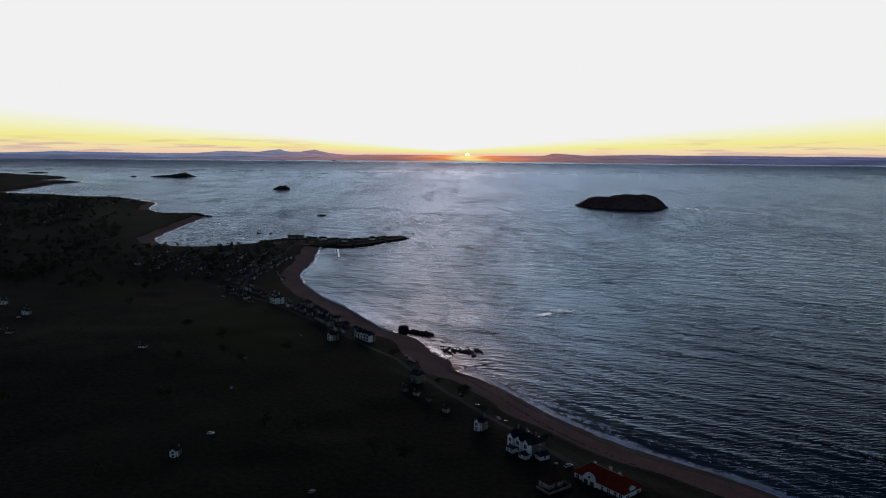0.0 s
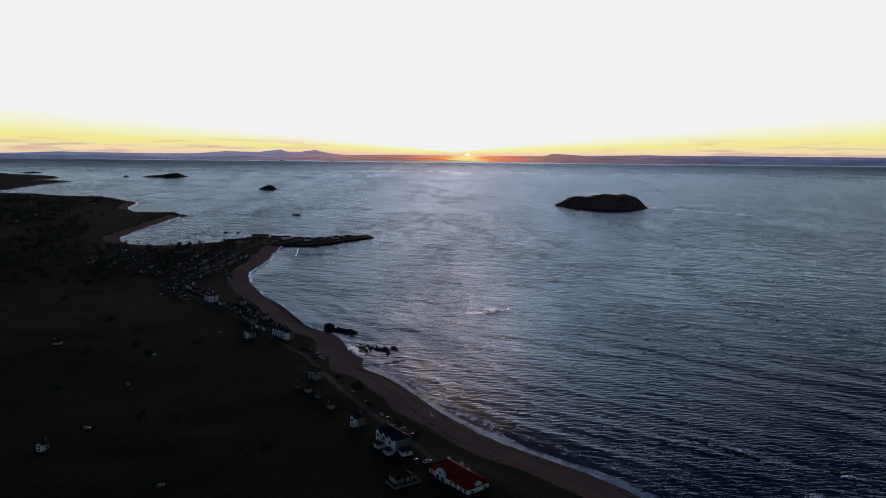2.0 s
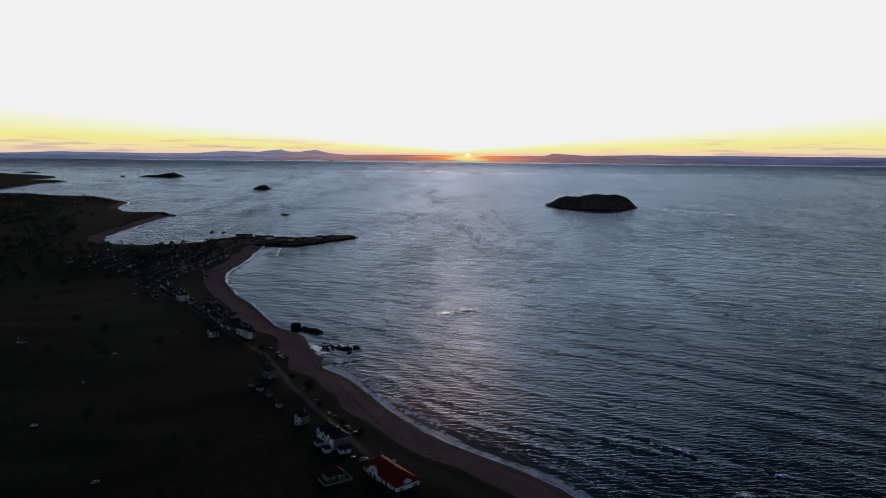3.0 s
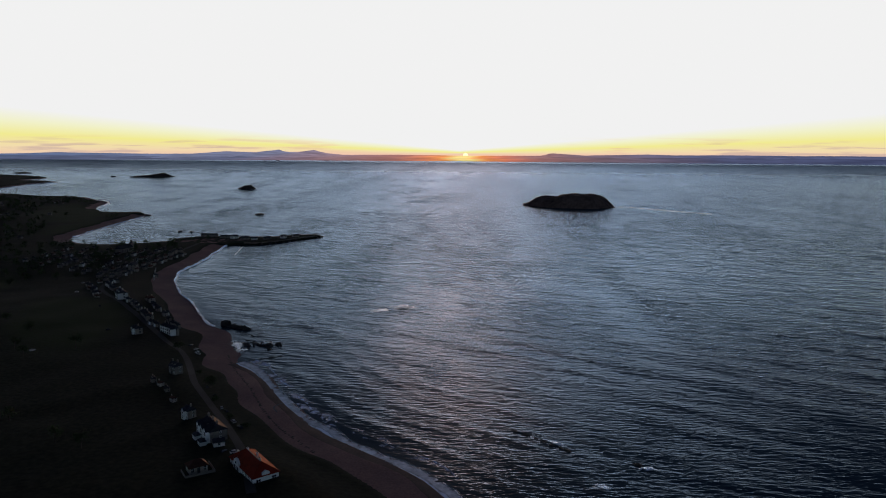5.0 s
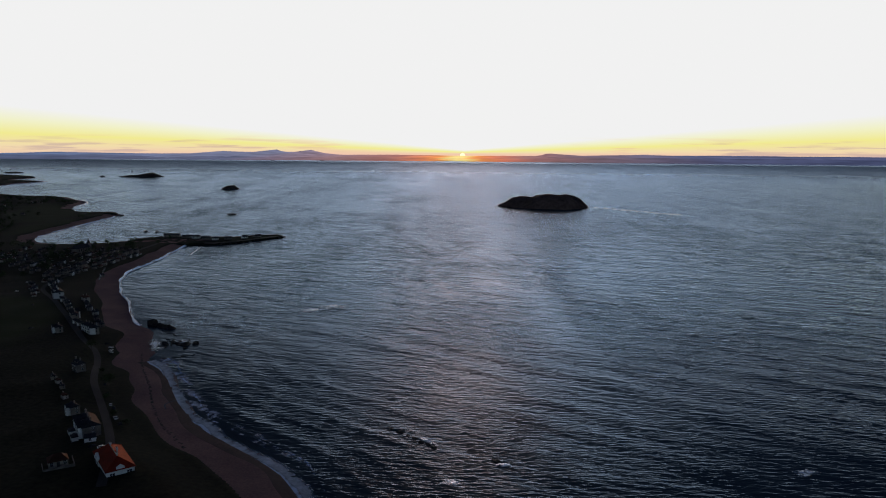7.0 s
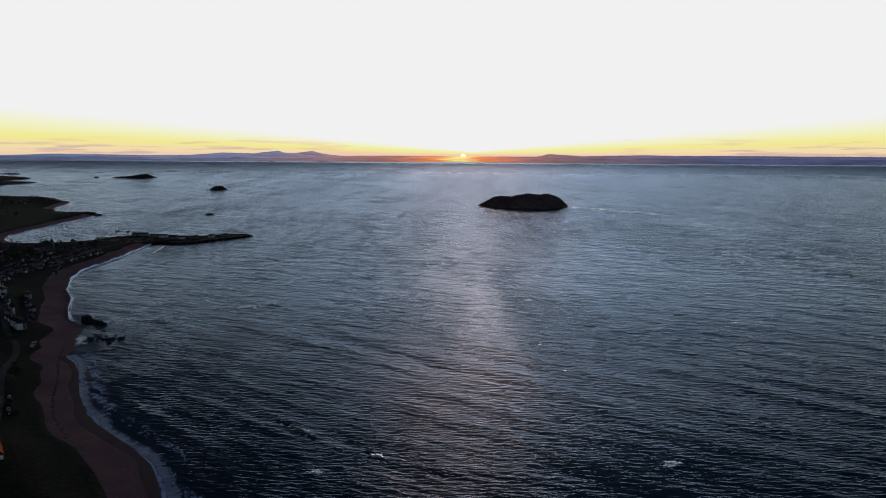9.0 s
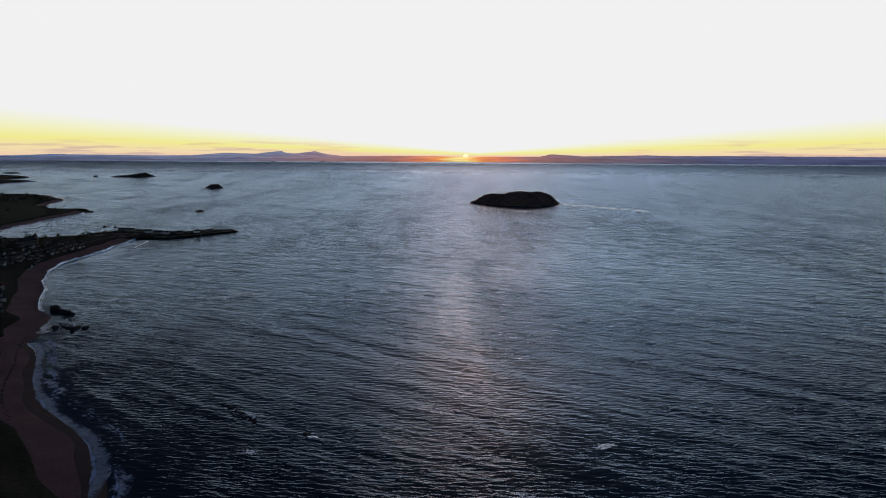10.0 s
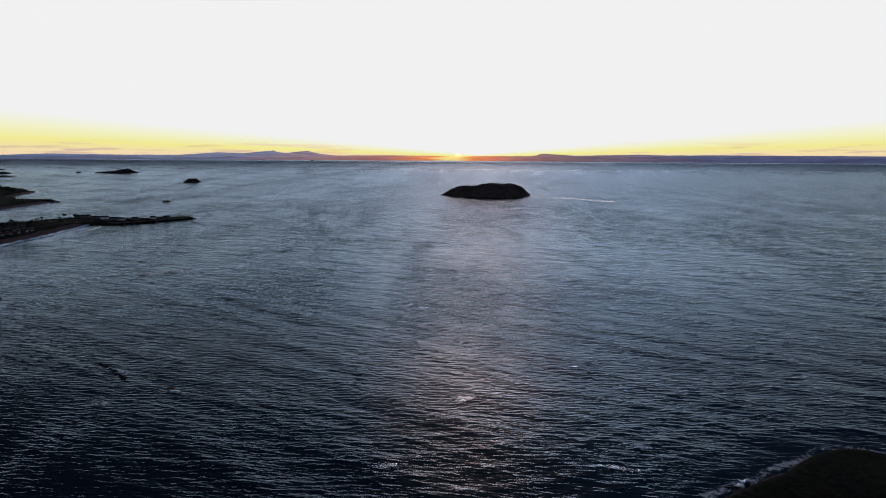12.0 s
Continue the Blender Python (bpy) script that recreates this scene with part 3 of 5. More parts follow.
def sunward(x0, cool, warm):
    """Painted colours of the lit air along a range: blue far off, rose, orange and sun glare towards the sun at x0."""
    # the yellow and orange middle paints the sun's glare over the hills
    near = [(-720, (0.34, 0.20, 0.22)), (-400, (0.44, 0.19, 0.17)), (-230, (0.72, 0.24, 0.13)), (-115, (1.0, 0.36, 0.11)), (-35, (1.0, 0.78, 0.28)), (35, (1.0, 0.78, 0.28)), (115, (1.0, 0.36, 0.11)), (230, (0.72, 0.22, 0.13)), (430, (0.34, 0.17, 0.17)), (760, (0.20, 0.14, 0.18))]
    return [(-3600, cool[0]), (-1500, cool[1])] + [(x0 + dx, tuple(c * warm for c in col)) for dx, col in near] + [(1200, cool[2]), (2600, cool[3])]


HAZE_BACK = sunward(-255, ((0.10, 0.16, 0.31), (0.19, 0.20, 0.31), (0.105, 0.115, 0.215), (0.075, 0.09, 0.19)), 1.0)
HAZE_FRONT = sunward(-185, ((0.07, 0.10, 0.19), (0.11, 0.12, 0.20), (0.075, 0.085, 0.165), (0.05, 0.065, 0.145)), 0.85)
M_FAR = haze_glow("far_hills_haze_glow", (0.03, 0.03, 0.03), HAZE_BACK, 1.0)
M_FARSHORE = haze_glow("far_shore", (0.03, 0.03, 0.03), HAZE_FRONT, 1.0)


def ridge(name, crest, depth, foot, mat, seed, rough, label):
    """A long range of hills: foot at sea level, crest, and back slope."""
    xs = np.arange(crest[0][0], crest[-1][0], 8.0)
    top = np.interp(xs, [c[0] for c in crest], [c[1] for c in crest])
    top = top + rough * np.array([fbm(x, seed, 0.012, 5) for x in xs])
    verts, faces = [], []
    levels = [(0.0, -3.0), (0.15, 0.25), (0.4, 0.5), (0.7, 0.8), (1.0, 1.0), (1.08, -0.5)]
    for i, x in enumerate(xs):
        for f, g in levels:
            y = foot(x) + (depth - foot(x)) * f
            z = g if g < 0 and f == 0 else top[i] * g + (fbm(x, y, 0.006, 4, seed) * 2.0 if 0 < f < 1 else 0)
            verts.append((x, y, z))
    L = len(levels)
    for i in range(len(xs) - 1):
        for k in range(L - 1):
            a = i * L + k
            faces.append((a, a + L, a + L + 1, a + 1))
    return tagged(new(name, mesh_from(name, verts, faces, mat, True)), label, "hills", kind="structure")


HILLS = [(-4200, 6), (-3653, -2 + 4), (-3328, 8), (-3177, 16), (-2879, 12), (-2460, 7), (-2128, 10), (-1962, 27), (-1759, 21), (-1637, 18), (-1600, 25), (-1572, 41), (-1540, 29),
         (-1495, 24), (-1365, 24), (-1318, 40), (-1290, 31), (-1225, 18), (-1115, 7), (-759, 10), (-446, 8), (-330, 6.5), (-200, 6.5), (-60, 8), (244, 9), (285, 15), (315, 25), (345, 26), (400, 22), (546, 13), (807, 19),
         (955, 22), (1139, 18), (1503, 21), (1862, 19), (2217, 20), (2455, 18), (4200, 20)]


def far_foot(x):
    return 3795 - 1.15e-4 * min(0, x + 100) ** 2 * 0.45


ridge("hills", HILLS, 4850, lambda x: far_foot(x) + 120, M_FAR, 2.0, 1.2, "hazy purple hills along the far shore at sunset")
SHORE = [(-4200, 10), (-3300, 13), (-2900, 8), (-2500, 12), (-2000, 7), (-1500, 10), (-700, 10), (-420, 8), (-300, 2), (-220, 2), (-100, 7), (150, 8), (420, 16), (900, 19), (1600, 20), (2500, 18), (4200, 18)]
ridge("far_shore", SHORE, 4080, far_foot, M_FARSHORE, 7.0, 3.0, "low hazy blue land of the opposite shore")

# the sun's disc, half sunk behind the hills
M_SUN = bpy.data.materials.new("sun_disc")
M_SUN.use_nodes = True
sb = M_SUN.node_tree.nodes["Principled BSDF"]
sb.inputs["Base Color"].default_value = (0, 0, 0, 1)
sb.inputs["Emission Color"].default_value = (1.0, 0.86, 0.45, 1)
sb.inputs["Emission Strength"].default_value = 1.6
bm = bmesh.new()
bmesh.ops.create_uvsphere(bm, u_segments=32, v_segments=16, radius=17)
disc = part("sun_disc", bm, M_SUN, None)
disc.location = (-262, 4930, 6)
tagged(disc, "setting sun sinking behind the far hills", "sun", kind="structure")


# ================= islands and rocks =================
def island(name, cx, cy, a, b, turn, profile, seed, label, mat, top_mat=None, cliff=0.35, n=72, rings=22, category="island", ragged=0.16):
    """Rocky island: oval plan with an uneven shore, steep sides and a crest that follows the profile from end to end."""
    verts, faces = [], []
    ca, sa = math.cos(radians(turn)), math.sin(radians(turn))
    for r in range(rings + 1):
        f = r / rings
        for k in range(n):
            th = 2 * math.pi * k / n
            wob = 1 + ragged * fbm(math.cos(th) * 2, math.sin(th) * 2, 1.0, 4, seed)
            rr = (1 - f)
            u, v = a * rr * math.cos(th) * wob, b * rr * math.sin(th) * wob
            x, y = cx + u * ca - v * sa, cy + u * sa + v * ca
            crest = np.interp(u / a, [p[0] for p in profile], [p[1] for p in profile])
            edge = min(1.0, f / cliff)
            shape = 1 - (1 - edge) ** 2.0
            z = crest * shape + (fbm(x, y, 3.0 / max(a, 8), 5, seed) * 0.6 * ragged * max(p[1] for p in profile)) * edge - 1.0 * (1 - edge)
            verts.append((x, y, z))
    for r in range(rings):
        for k in range(n):
            p, q = r * n + k, r * n + (k + 1) % n
            faces.append((p, q, q + n, p + n))
    faces.append(tuple(rings * n + k for k in range(n)))
    me = mesh_from(name, verts, faces, mat, True)
    ob = new(name, me)
    return tagged(ob, label, category)


CRAIG = [(-1, 0.5), (-0.88, 4), (-0.62, 12), (-0.45, 14.5), (-0.28, 13.5), (-0.12, 18), (0.06, 19.8), (0.3, 19.4), (0.62, 19.6), (0.84, 16), (0.94, 9), (1, 3)]
island("island", 203, 1266, 85, 52, -17, CRAIG, 1.0, "dark rocky island with a humped grassy top", M_TURF, cliff=0.4, n=160, rings=40, ragged=0.24)
island("islet", -510, 1580, 23, 14, 10, [(-1, 0), (-0.6, 3), (-0.2, 7.5), (0.4, 8), (0.7, 4), (1, 1)], 2.0, "small dark domed islet in the sea", M_ROCK)
island("island", -985, 2030, 74, 34, 12, [(-1, 1), (-0.5, 3), (-0.1, 4.5), (0.2, 9), (0.45, 12), (0.65, 6), (0.8, 3), (1, 1)], 3.0, "long low dark island with one rounded hill", M_ROCK)
island("islet", -1098, 2012, 10, 6, 0, [(-1, 1), (0, 3), (1, 1)], 4.0, "tiny dark skerry off a long island", M_ROCK, n=24, rings=8)
island("islet", -1500, 2160, 40, 10, 5, [(-1, 1), (0, 4), (1, 1)], 5.0, "low dark skerry near a far headland", M_ROCK, n=32, rings=8)
island("skerry", -275, 1041, 9, 4, 10, [(-1, 0.3), (0, 2), (1, 0.3)], 6.0, "small black rock awash in the sea", M_ROCK, n=24, rings=8, category="rock")

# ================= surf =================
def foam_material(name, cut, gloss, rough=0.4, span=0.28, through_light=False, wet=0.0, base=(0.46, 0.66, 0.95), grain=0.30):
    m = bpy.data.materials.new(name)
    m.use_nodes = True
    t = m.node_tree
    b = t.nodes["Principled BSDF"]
    # blue base paints cool sky light into the white foam
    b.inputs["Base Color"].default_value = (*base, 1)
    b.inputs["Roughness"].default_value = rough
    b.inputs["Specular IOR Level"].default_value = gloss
    b.inputs["Metallic"].default_value = wet                      # metallic added so the foam takes on the low sky's brightness
    tcn = t.nodes.new("ShaderNodeTexCoord")
    n1, n2 = t.nodes.new("ShaderNodeTexNoise"), t.nodes.new("ShaderNodeTexNoise")
    n1.inputs["Scale"].default_value, n1.inputs["Detail"].default_value, n1.inputs["Roughness"].default_value = grain, 7, 0.7
    n2.inputs["Scale"].default_value, n2.inputs["Detail"].default_value, n2.inputs["Distortion"].default_value = 0.04, 2, 1.0
    for n in (n1, n2):
        t.links.new(tcn.outputs["Object"], n.inputs["Vector"])
    sp = t.nodes.new("ShaderNodeSeparateXYZ")
    t.links.new(tcn.outputs["UV"], sp.inputs[0])

    def mt(op, a, bb, c=None):
        n = t.nodes.new("ShaderNodeMath")
        n.operation = op
        for i, v in enumerate((a, bb, c)):
            if v is None:
                continue
            if isinstance(v, (int, float)):
                n.inputs[i].default_value = v
            else:
                t.links.new(v, n.inputs[i])
        return n.outputs[0]
    v = sp.outputs[1]
    hump = mt("MULTIPLY", mt("MULTIPLY", v, mt("SUBTRACT", 1.0, v)), 4.0)          # thick in the middle, gone at the rims
    dens = mt("ADD", mt("MULTIPLY", n1.outputs[0], 1.0), mt("MULTIPLY", n2.outputs[0], 0.6))
    dens = mt("ADD", dens, mt("MULTIPLY", hump, 0.50))
    a = t.nodes.new("ShaderNodeMapRange")
    a.inputs[1].default_value, a.inputs[2].default_value = cut, cut + span
    t.links.new(dens, a.inputs[0])
    t.links.new(a.outputs[0], b.inputs["Alpha"])
    if through_light:
        tl, mx = t.nodes.new("ShaderNodeBsdfTranslucent"), t.nodes.new("ShaderNodeMixShader")
        tl.inputs["Color"].default_value = (0.80, 0.86, 0.95, 1)
        tp, m2 = t.nodes.new("ShaderNodeBsdfTransparent"), t.nodes.new("ShaderNodeMixShader")
        mx.inputs[0].default_value = 0.5
        b.inputs["Alpha"].default_value = 1.0
        t.links.remove(b.inputs["Alpha"].links[0])
        t.links.new(b.outputs[0], mx.inputs[1])
        t.links.new(tl.outputs[0], mx.inputs[2])
        t.links.new(a.outputs[0], m2.inputs[0])
        t.links.new(tp.outputs[0], m2.inputs[1])
        t.links.new(mx.outputs[0], m2.inputs[2])
        t.links.new(m2.outputs[0], t.nodes["Material Output"].inputs["Surface"])
    return m


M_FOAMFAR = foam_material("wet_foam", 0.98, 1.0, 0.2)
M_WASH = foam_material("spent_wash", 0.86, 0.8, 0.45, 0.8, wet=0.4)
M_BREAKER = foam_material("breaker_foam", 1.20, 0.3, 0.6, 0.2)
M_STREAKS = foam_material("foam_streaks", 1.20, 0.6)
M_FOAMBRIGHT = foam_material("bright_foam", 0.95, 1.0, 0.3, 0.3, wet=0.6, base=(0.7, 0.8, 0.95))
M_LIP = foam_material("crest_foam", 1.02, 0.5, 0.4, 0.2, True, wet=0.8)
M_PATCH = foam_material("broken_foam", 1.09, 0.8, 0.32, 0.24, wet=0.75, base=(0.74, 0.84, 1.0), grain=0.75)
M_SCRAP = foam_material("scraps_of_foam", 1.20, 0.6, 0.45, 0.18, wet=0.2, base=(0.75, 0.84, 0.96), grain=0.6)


def along(p, q):
    """Coast points between two plan places."""
    i = int(np.argmin(((COAST - p) ** 2).sum(1)))
    j = int(np.argmin(((COAST - q) ** 2).sum(1)))
    return COAST[i:j + 1]


def ribbon(name, line, near, far, mat, label, category, wob=2.0, seed=0.0, z=0.05, hump=0.0, drape=None):
    """A strip along a line, from `near` to `far` metres to its seaward (right-hand) side."""
    tan = np.gradient(line, axis=0)
    tan /= np.maximum(np.linalg.norm(tan, axis=1, keepdims=True), 1e-6)
    nor = np.stack([tan[:, 1], -tan[:, 0]], -1)
    verts, uv, faces = [], [], []
    rows = 7
    for i, (p, n) in enumerate(zip(line, nor)):
        w = wob * fbm(p[0], p[1], 0.03, 3, seed)
        for k in range(rows):
            f = k / (rows - 1)
            q = p + n * (near + w + (far - near) * f)
            zz = z + hump * math.sin(math.pi * f) if drape is None else drape(q[0], q[1]) + z
            verts.append((q[0], q[1], zz))
            uv.append((i * 0.02, f))
    for i in range(len(line) - 1):
        for k in range(rows - 1):
            a = i * rows + k
            faces.append((a, a + 1, a + rows + 1, a + rows))
    me = mesh_from(name, verts, faces, mat, True)
    lay = me.uv_layers.new(name="UVMap")
    for lp in me.loops:
        lay.data[lp.index].uv = uv[lp.vertex_index]
    return tagged(new(name, me), label, category, kind="stuff")


def lip(line, off, high, label, wob=2.0, seed=0.0, mat=M_LIP):
    """The thin upright lip of a breaker, lit through by the low sky behind it."""
    tan = np.gradient(line, axis=0)
    tan /= np.maximum(np.linalg.norm(tan, axis=1, keepdims=True), 1e-6)
    nor = np.stack([tan[:, 1], -tan[:, 0]], -1)
    verts, uv, faces = [], [], []
    for i, (p, n) in enumerate(zip(line, nor)):
        w = wob * fbm(p[0], p[1], 0.03, 3, seed)
        top = high * (0.75 + 0.5 * fbm(p[0], p[1], 0.12, 2, seed + 5))
        for k, (dx, z) in enumerate(((0.35, 0.0), (0.1, 0.55 * top), (-0.12, 0.9 * top), (-0.4, top))):
            q = p + n * (off + w + dx)
            verts.append((q[0], q[1], z))
            uv.append((i * 0.02, 0.35 + k * 0.15))
    for i in range(len(line) - 1):
        for k in range(3):
            a = i * 4 + k
            faces.append((a, a + 1, a + 5, a + 4))
    me = mesh_from("breaker", verts, faces, mat, True)
    lay = me.uv_layers.new(name="UVMap")
    for lp in me.loops:
        lay.data[lp.index].uv = uv[lp.vertex_index]
    return tagged(new("breaker", me), label, "surf", kind="stuff")


EASTLINE = along((150, 142), (-23, 341))
BAYLINE = along((-66, 408), (-193, 727))
PIERLINE = along((-178, 738), (-113, 810))
WESTLINE = along((-395, 766), (-436, 990))
HEADLINE = along((-460, 1032), (-674, 1247))
FARLINE = along((-1022, 1366), (-1097, 1752))
NEARLINE = along((430, 212), (346, 187))
# the coast is walked with the sea on its right-hand side
M_WET = material("wet_sand", (0.075, 0.047, 0.045), 0.75, 0.3, 0.1, 1.0, 0.3, depth=0.03, spec=0.12)


def sand_level(x, y):
    a, b = np.array([[float(x)]]), np.array([[float(y)]])
    return max(0.0, float(sand_height(a, b, np.array([[inland(x, y)]]))[0, 0]))


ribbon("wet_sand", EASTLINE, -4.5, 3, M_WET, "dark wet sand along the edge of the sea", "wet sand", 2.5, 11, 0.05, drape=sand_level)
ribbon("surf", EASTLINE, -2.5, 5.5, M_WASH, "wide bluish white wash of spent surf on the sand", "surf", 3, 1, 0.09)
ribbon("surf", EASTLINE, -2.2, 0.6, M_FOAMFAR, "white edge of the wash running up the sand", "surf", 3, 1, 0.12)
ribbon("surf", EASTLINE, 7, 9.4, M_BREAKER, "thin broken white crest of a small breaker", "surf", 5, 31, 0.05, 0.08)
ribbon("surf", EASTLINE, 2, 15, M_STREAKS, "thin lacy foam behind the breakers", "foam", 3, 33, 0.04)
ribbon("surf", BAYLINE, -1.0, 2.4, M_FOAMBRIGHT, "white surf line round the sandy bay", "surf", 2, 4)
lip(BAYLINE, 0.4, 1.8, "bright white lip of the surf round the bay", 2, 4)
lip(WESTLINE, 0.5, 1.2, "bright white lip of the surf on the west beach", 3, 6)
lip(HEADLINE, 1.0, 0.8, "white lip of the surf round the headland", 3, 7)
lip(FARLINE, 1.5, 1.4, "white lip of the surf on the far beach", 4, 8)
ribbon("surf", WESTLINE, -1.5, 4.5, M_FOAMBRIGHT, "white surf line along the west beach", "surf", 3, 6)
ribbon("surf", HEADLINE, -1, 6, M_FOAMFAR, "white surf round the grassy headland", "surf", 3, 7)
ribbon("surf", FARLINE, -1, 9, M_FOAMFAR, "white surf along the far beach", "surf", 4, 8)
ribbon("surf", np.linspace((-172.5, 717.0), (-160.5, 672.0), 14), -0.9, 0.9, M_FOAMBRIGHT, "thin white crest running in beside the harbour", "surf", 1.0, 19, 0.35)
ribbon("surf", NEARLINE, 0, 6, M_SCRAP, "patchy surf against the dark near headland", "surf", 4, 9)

# tide race running off the end of the island
M_RACE = foam_material("tide_race", 1.12, 0.8, 0.4, 0.35, wet=0.6, base=(0.7, 0.8, 0.95), grain=0.08)
ribbon("tide_race", catmull([(292, 1252), (330, 1228), (372, 1190), (420, 1150)], 6.0), -9, 9, M_RACE, "pale streak of broken water off the island", "foam", 6, 27, 0.35)


def foam_patch(x, y, a, b, turn, seed):
    """A patch of broken water over a drowned rock, lying on the waves."""
    plan, uv, faces = [], [], []
    n, rings = 40, 12
    c, s = math.cos(radians(turn)), math.sin(radians(turn))
    for r in range(1, rings + 1):
        f = r / rings
        for k in range(n):
            th = 2 * math.pi * k / n
            w = 1 + 0.5 * fbm(math.cos(th) * 1.5, math.sin(th) * 1.5, 1.0, 4, seed)
            u, v = a * f * w * math.cos(th), b * f * w * math.sin(th)
            px, py = x + u * c - v * s, y + u * s + v * c
            boil = 0.5 * max(0.0, fbm(px, py, 0.5, 3, seed)) * (1 - f)
            plan.append((px, py, 0.40 * (1 - f ** 4) + boil))
            uv.append((0, 0.5 + 0.5 * f))
    plan = np.array(plan)
    plan[:, 2] += wave_field(plan[:, 0], plan[:, 1], 0.8 + 0 * plan[:, 0])[0]
    verts = [tuple(p) for p in plan]
    for r in range(rings - 1):
        for k in range(n):
            p, q = r * n + k, r * n + (k + 1) % n
            faces.append((p, p + n, q + n, q))
    faces.append(tuple(range(n)))
    me = mesh_from("broken_water", verts, faces, M_PATCH, True)
    lay = me.uv_layers.new(name="UVMap")
    for lp in me.loops:
        lay.data[lp.index].uv = uv[lp.vertex_index]
    return tagged(new("broken_water", me), "patch of white water breaking over a drowned rock", "foam", kind="stuff")


for x, y, a, b, turn in ((275, 251, 8, 4, 10), (40, 473, 13, 9, 20), (28, 462, 9, 5, 30), (324, 203, 9, 4, -5), (331, 218, 5, 3, 0), (258, 195, 6, 3, 10), (357, 199, 8, 3.5, 40),
                         (394, 223, 8, 3, 0), (168, 244, 4, 2, 0), (138, 260, 7, 2, -40), (-36, 372, 12, 5, -60), (-22, 377, 8, 4, 0), (150, 228, 5, 3, 0), (-30, 362, 8, 5, -40)):
    foam_patch(x, y, a, b, turn, x * 0.1)


# ================= shore rocks =================
def rock(x, y, a, b, h, turn, seed, label="dark wet rock at the edge of the sea"):
    return island("rock", x, y, a, b, turn, [(-1, h * 0.3), (-0.4, h * 0.9), (0.1, h), (0.6, h * 0.7), (1, h * 0.2)], seed, label, M_ROCK, cliff=0.5, n=26, rings=8, category="rock", ragged=0.45)


island("rock", -59.8, 413.2, 3.3, 2.6, -10, [(-1, 2.3), (-0.5, 2.7), (0.2, 2.5), (0.7, 2.8), (1, 2.0)], 11, "square dark rock stack standing on the beach edge", M_ROCK, cliff=0.16, n=32, rings=12, category="rock", ragged=0.3)
for i in range(9):
    rock(-57 + i * 1.9, 410 - i * 0.6 + random.uniform(-1, 1), random.uniform(1.8, 3.2), random.uniform(1.1, 1.9), random.uniform(0.8, 2.0), random.uniform(-30, 30), 20 + i)
for i in range(44):
    u, v = random.gauss(0, 1), random.gauss(0, 1)
    rock(-22 + 5.8 * u, 374 + 4.0 * v - 0.25 * u, random.uniform(1.0, 2.9), random.uniform(0.5, 1.4), random.uniform(0.3, 0.8), random.uniform(-50, 30), 40 + i, "low flat rock of the reef, awash in foam")
for i in range(8):
    rock(-44 + i * 1.6, 398 - i * 1.1 + random.uniform(-1.0, 1.0), random.uniform(0.8, 1.8), random.uniform(0.5, 0.9), random.uniform(0.12, 0.35), random.uniform(-30, 30), 300 + i)
for i in range(10):
    rock(-18 + i * 1.5, 346 + i * 1.0 + random.uniform(-0.7, 0.7), random.uniform(0.9, 2.0), random.uniform(0.4, 0.8), random.uniform(0.12, 0.3), random.uniform(20, 45), 70 + i)
for x, y, a, h in ((121, 271, 1.5, 0.5), (125, 268.5, 2.2, 0.9), (129, 265.5, 1.6, 0.5), (132, 263, 2.2, 0.7), (135, 260, 2.0, 0.7), (138, 258, 1.6, 0.8), (140.5, 256, 2.2, 1.0), (165, 247, 2.4, 0.9),
                   (275, 250, 2.0, 0.5), (326, 203, 2.0, 0.6)):
    rock(x, y, a * 1.25, a * 0.8, h * 0.32, -40, x * 0.37, "black rock just awash in the sea")
for i in range(12):
    rock(352 + i * 4.2, 196 + 2.3 * i - 0.012 * i ** 3 * 2 + random.uniform(-2, 1), random.uniform(2, 4.5), random.uniform(1.0, 2.0), random.uniform(0.3, 1.0), random.uniform(0, 60), 90 + i)
PIER = along((-161, 742), (-170, 788))
for i in range(26):
    p = PIER[int(i * (len(PIER) - 1) / 25)]
    rock(p[0] + random.uniform(-3, 3), p[1] + random.uniform(-3, 3), random.uniform(1.5, 3.2), random.uniform(1.0, 2.0), random.uniform(0.8, 2.6), random.uniform(0, 90), 160 + i)
for i in range(9):
    rock(-118 + random.uniform(-8, 12), 812 + random.uniform(-4, 6), random.uniform(2, 4), random.uniform(1.5, 2.5), random.uniform(0.8, 2.2), random.uniform(0, 90), 120 + i)
for i in range(6):
    rock(-440 + random.uniform(-14, 14), 1005 + random.uniform(-12, 16), random.uniform(3, 6), random.uniform(2, 3), random.uniform(0.8, 1.6), random.uniform(0, 90), 140 + i)


# ================= stream and wrack on the beach =================
M_STREAM = sea_material(0.3, 0.05, windy=False)
M_STREAM.name = "stream_water"


def sand_at(x, y):
    a, b = np.array([[float(x)]]), np.array([[float(y)]])
    return float(sand_height(a, b, np.array([[inland(x, y)]]))[0, 0])


STREAM = catmull([(20.5, 278), (18.2, 281), (17.5, 284), (18.5, 288), (20, 291)], 1.5)
ob = ribbon("stream", STREAM, -0.2, 0.2, M_STREAM, "shallow stream winding down the sand to the sea", "stream", 0.5, 3, 0.06, drape=sand_at)
M_WRACK = material("seaweed", (0.035, 0.028, 0.02), 0.8, 0.4, 0.5, 3.0, 0.6, depth=0.1)
WRACK = catmull([(48, 240), (30, 258), (16, 276), (-1, 303), (-10, 316), (-19, 329), (-32, 351)], 1.5)


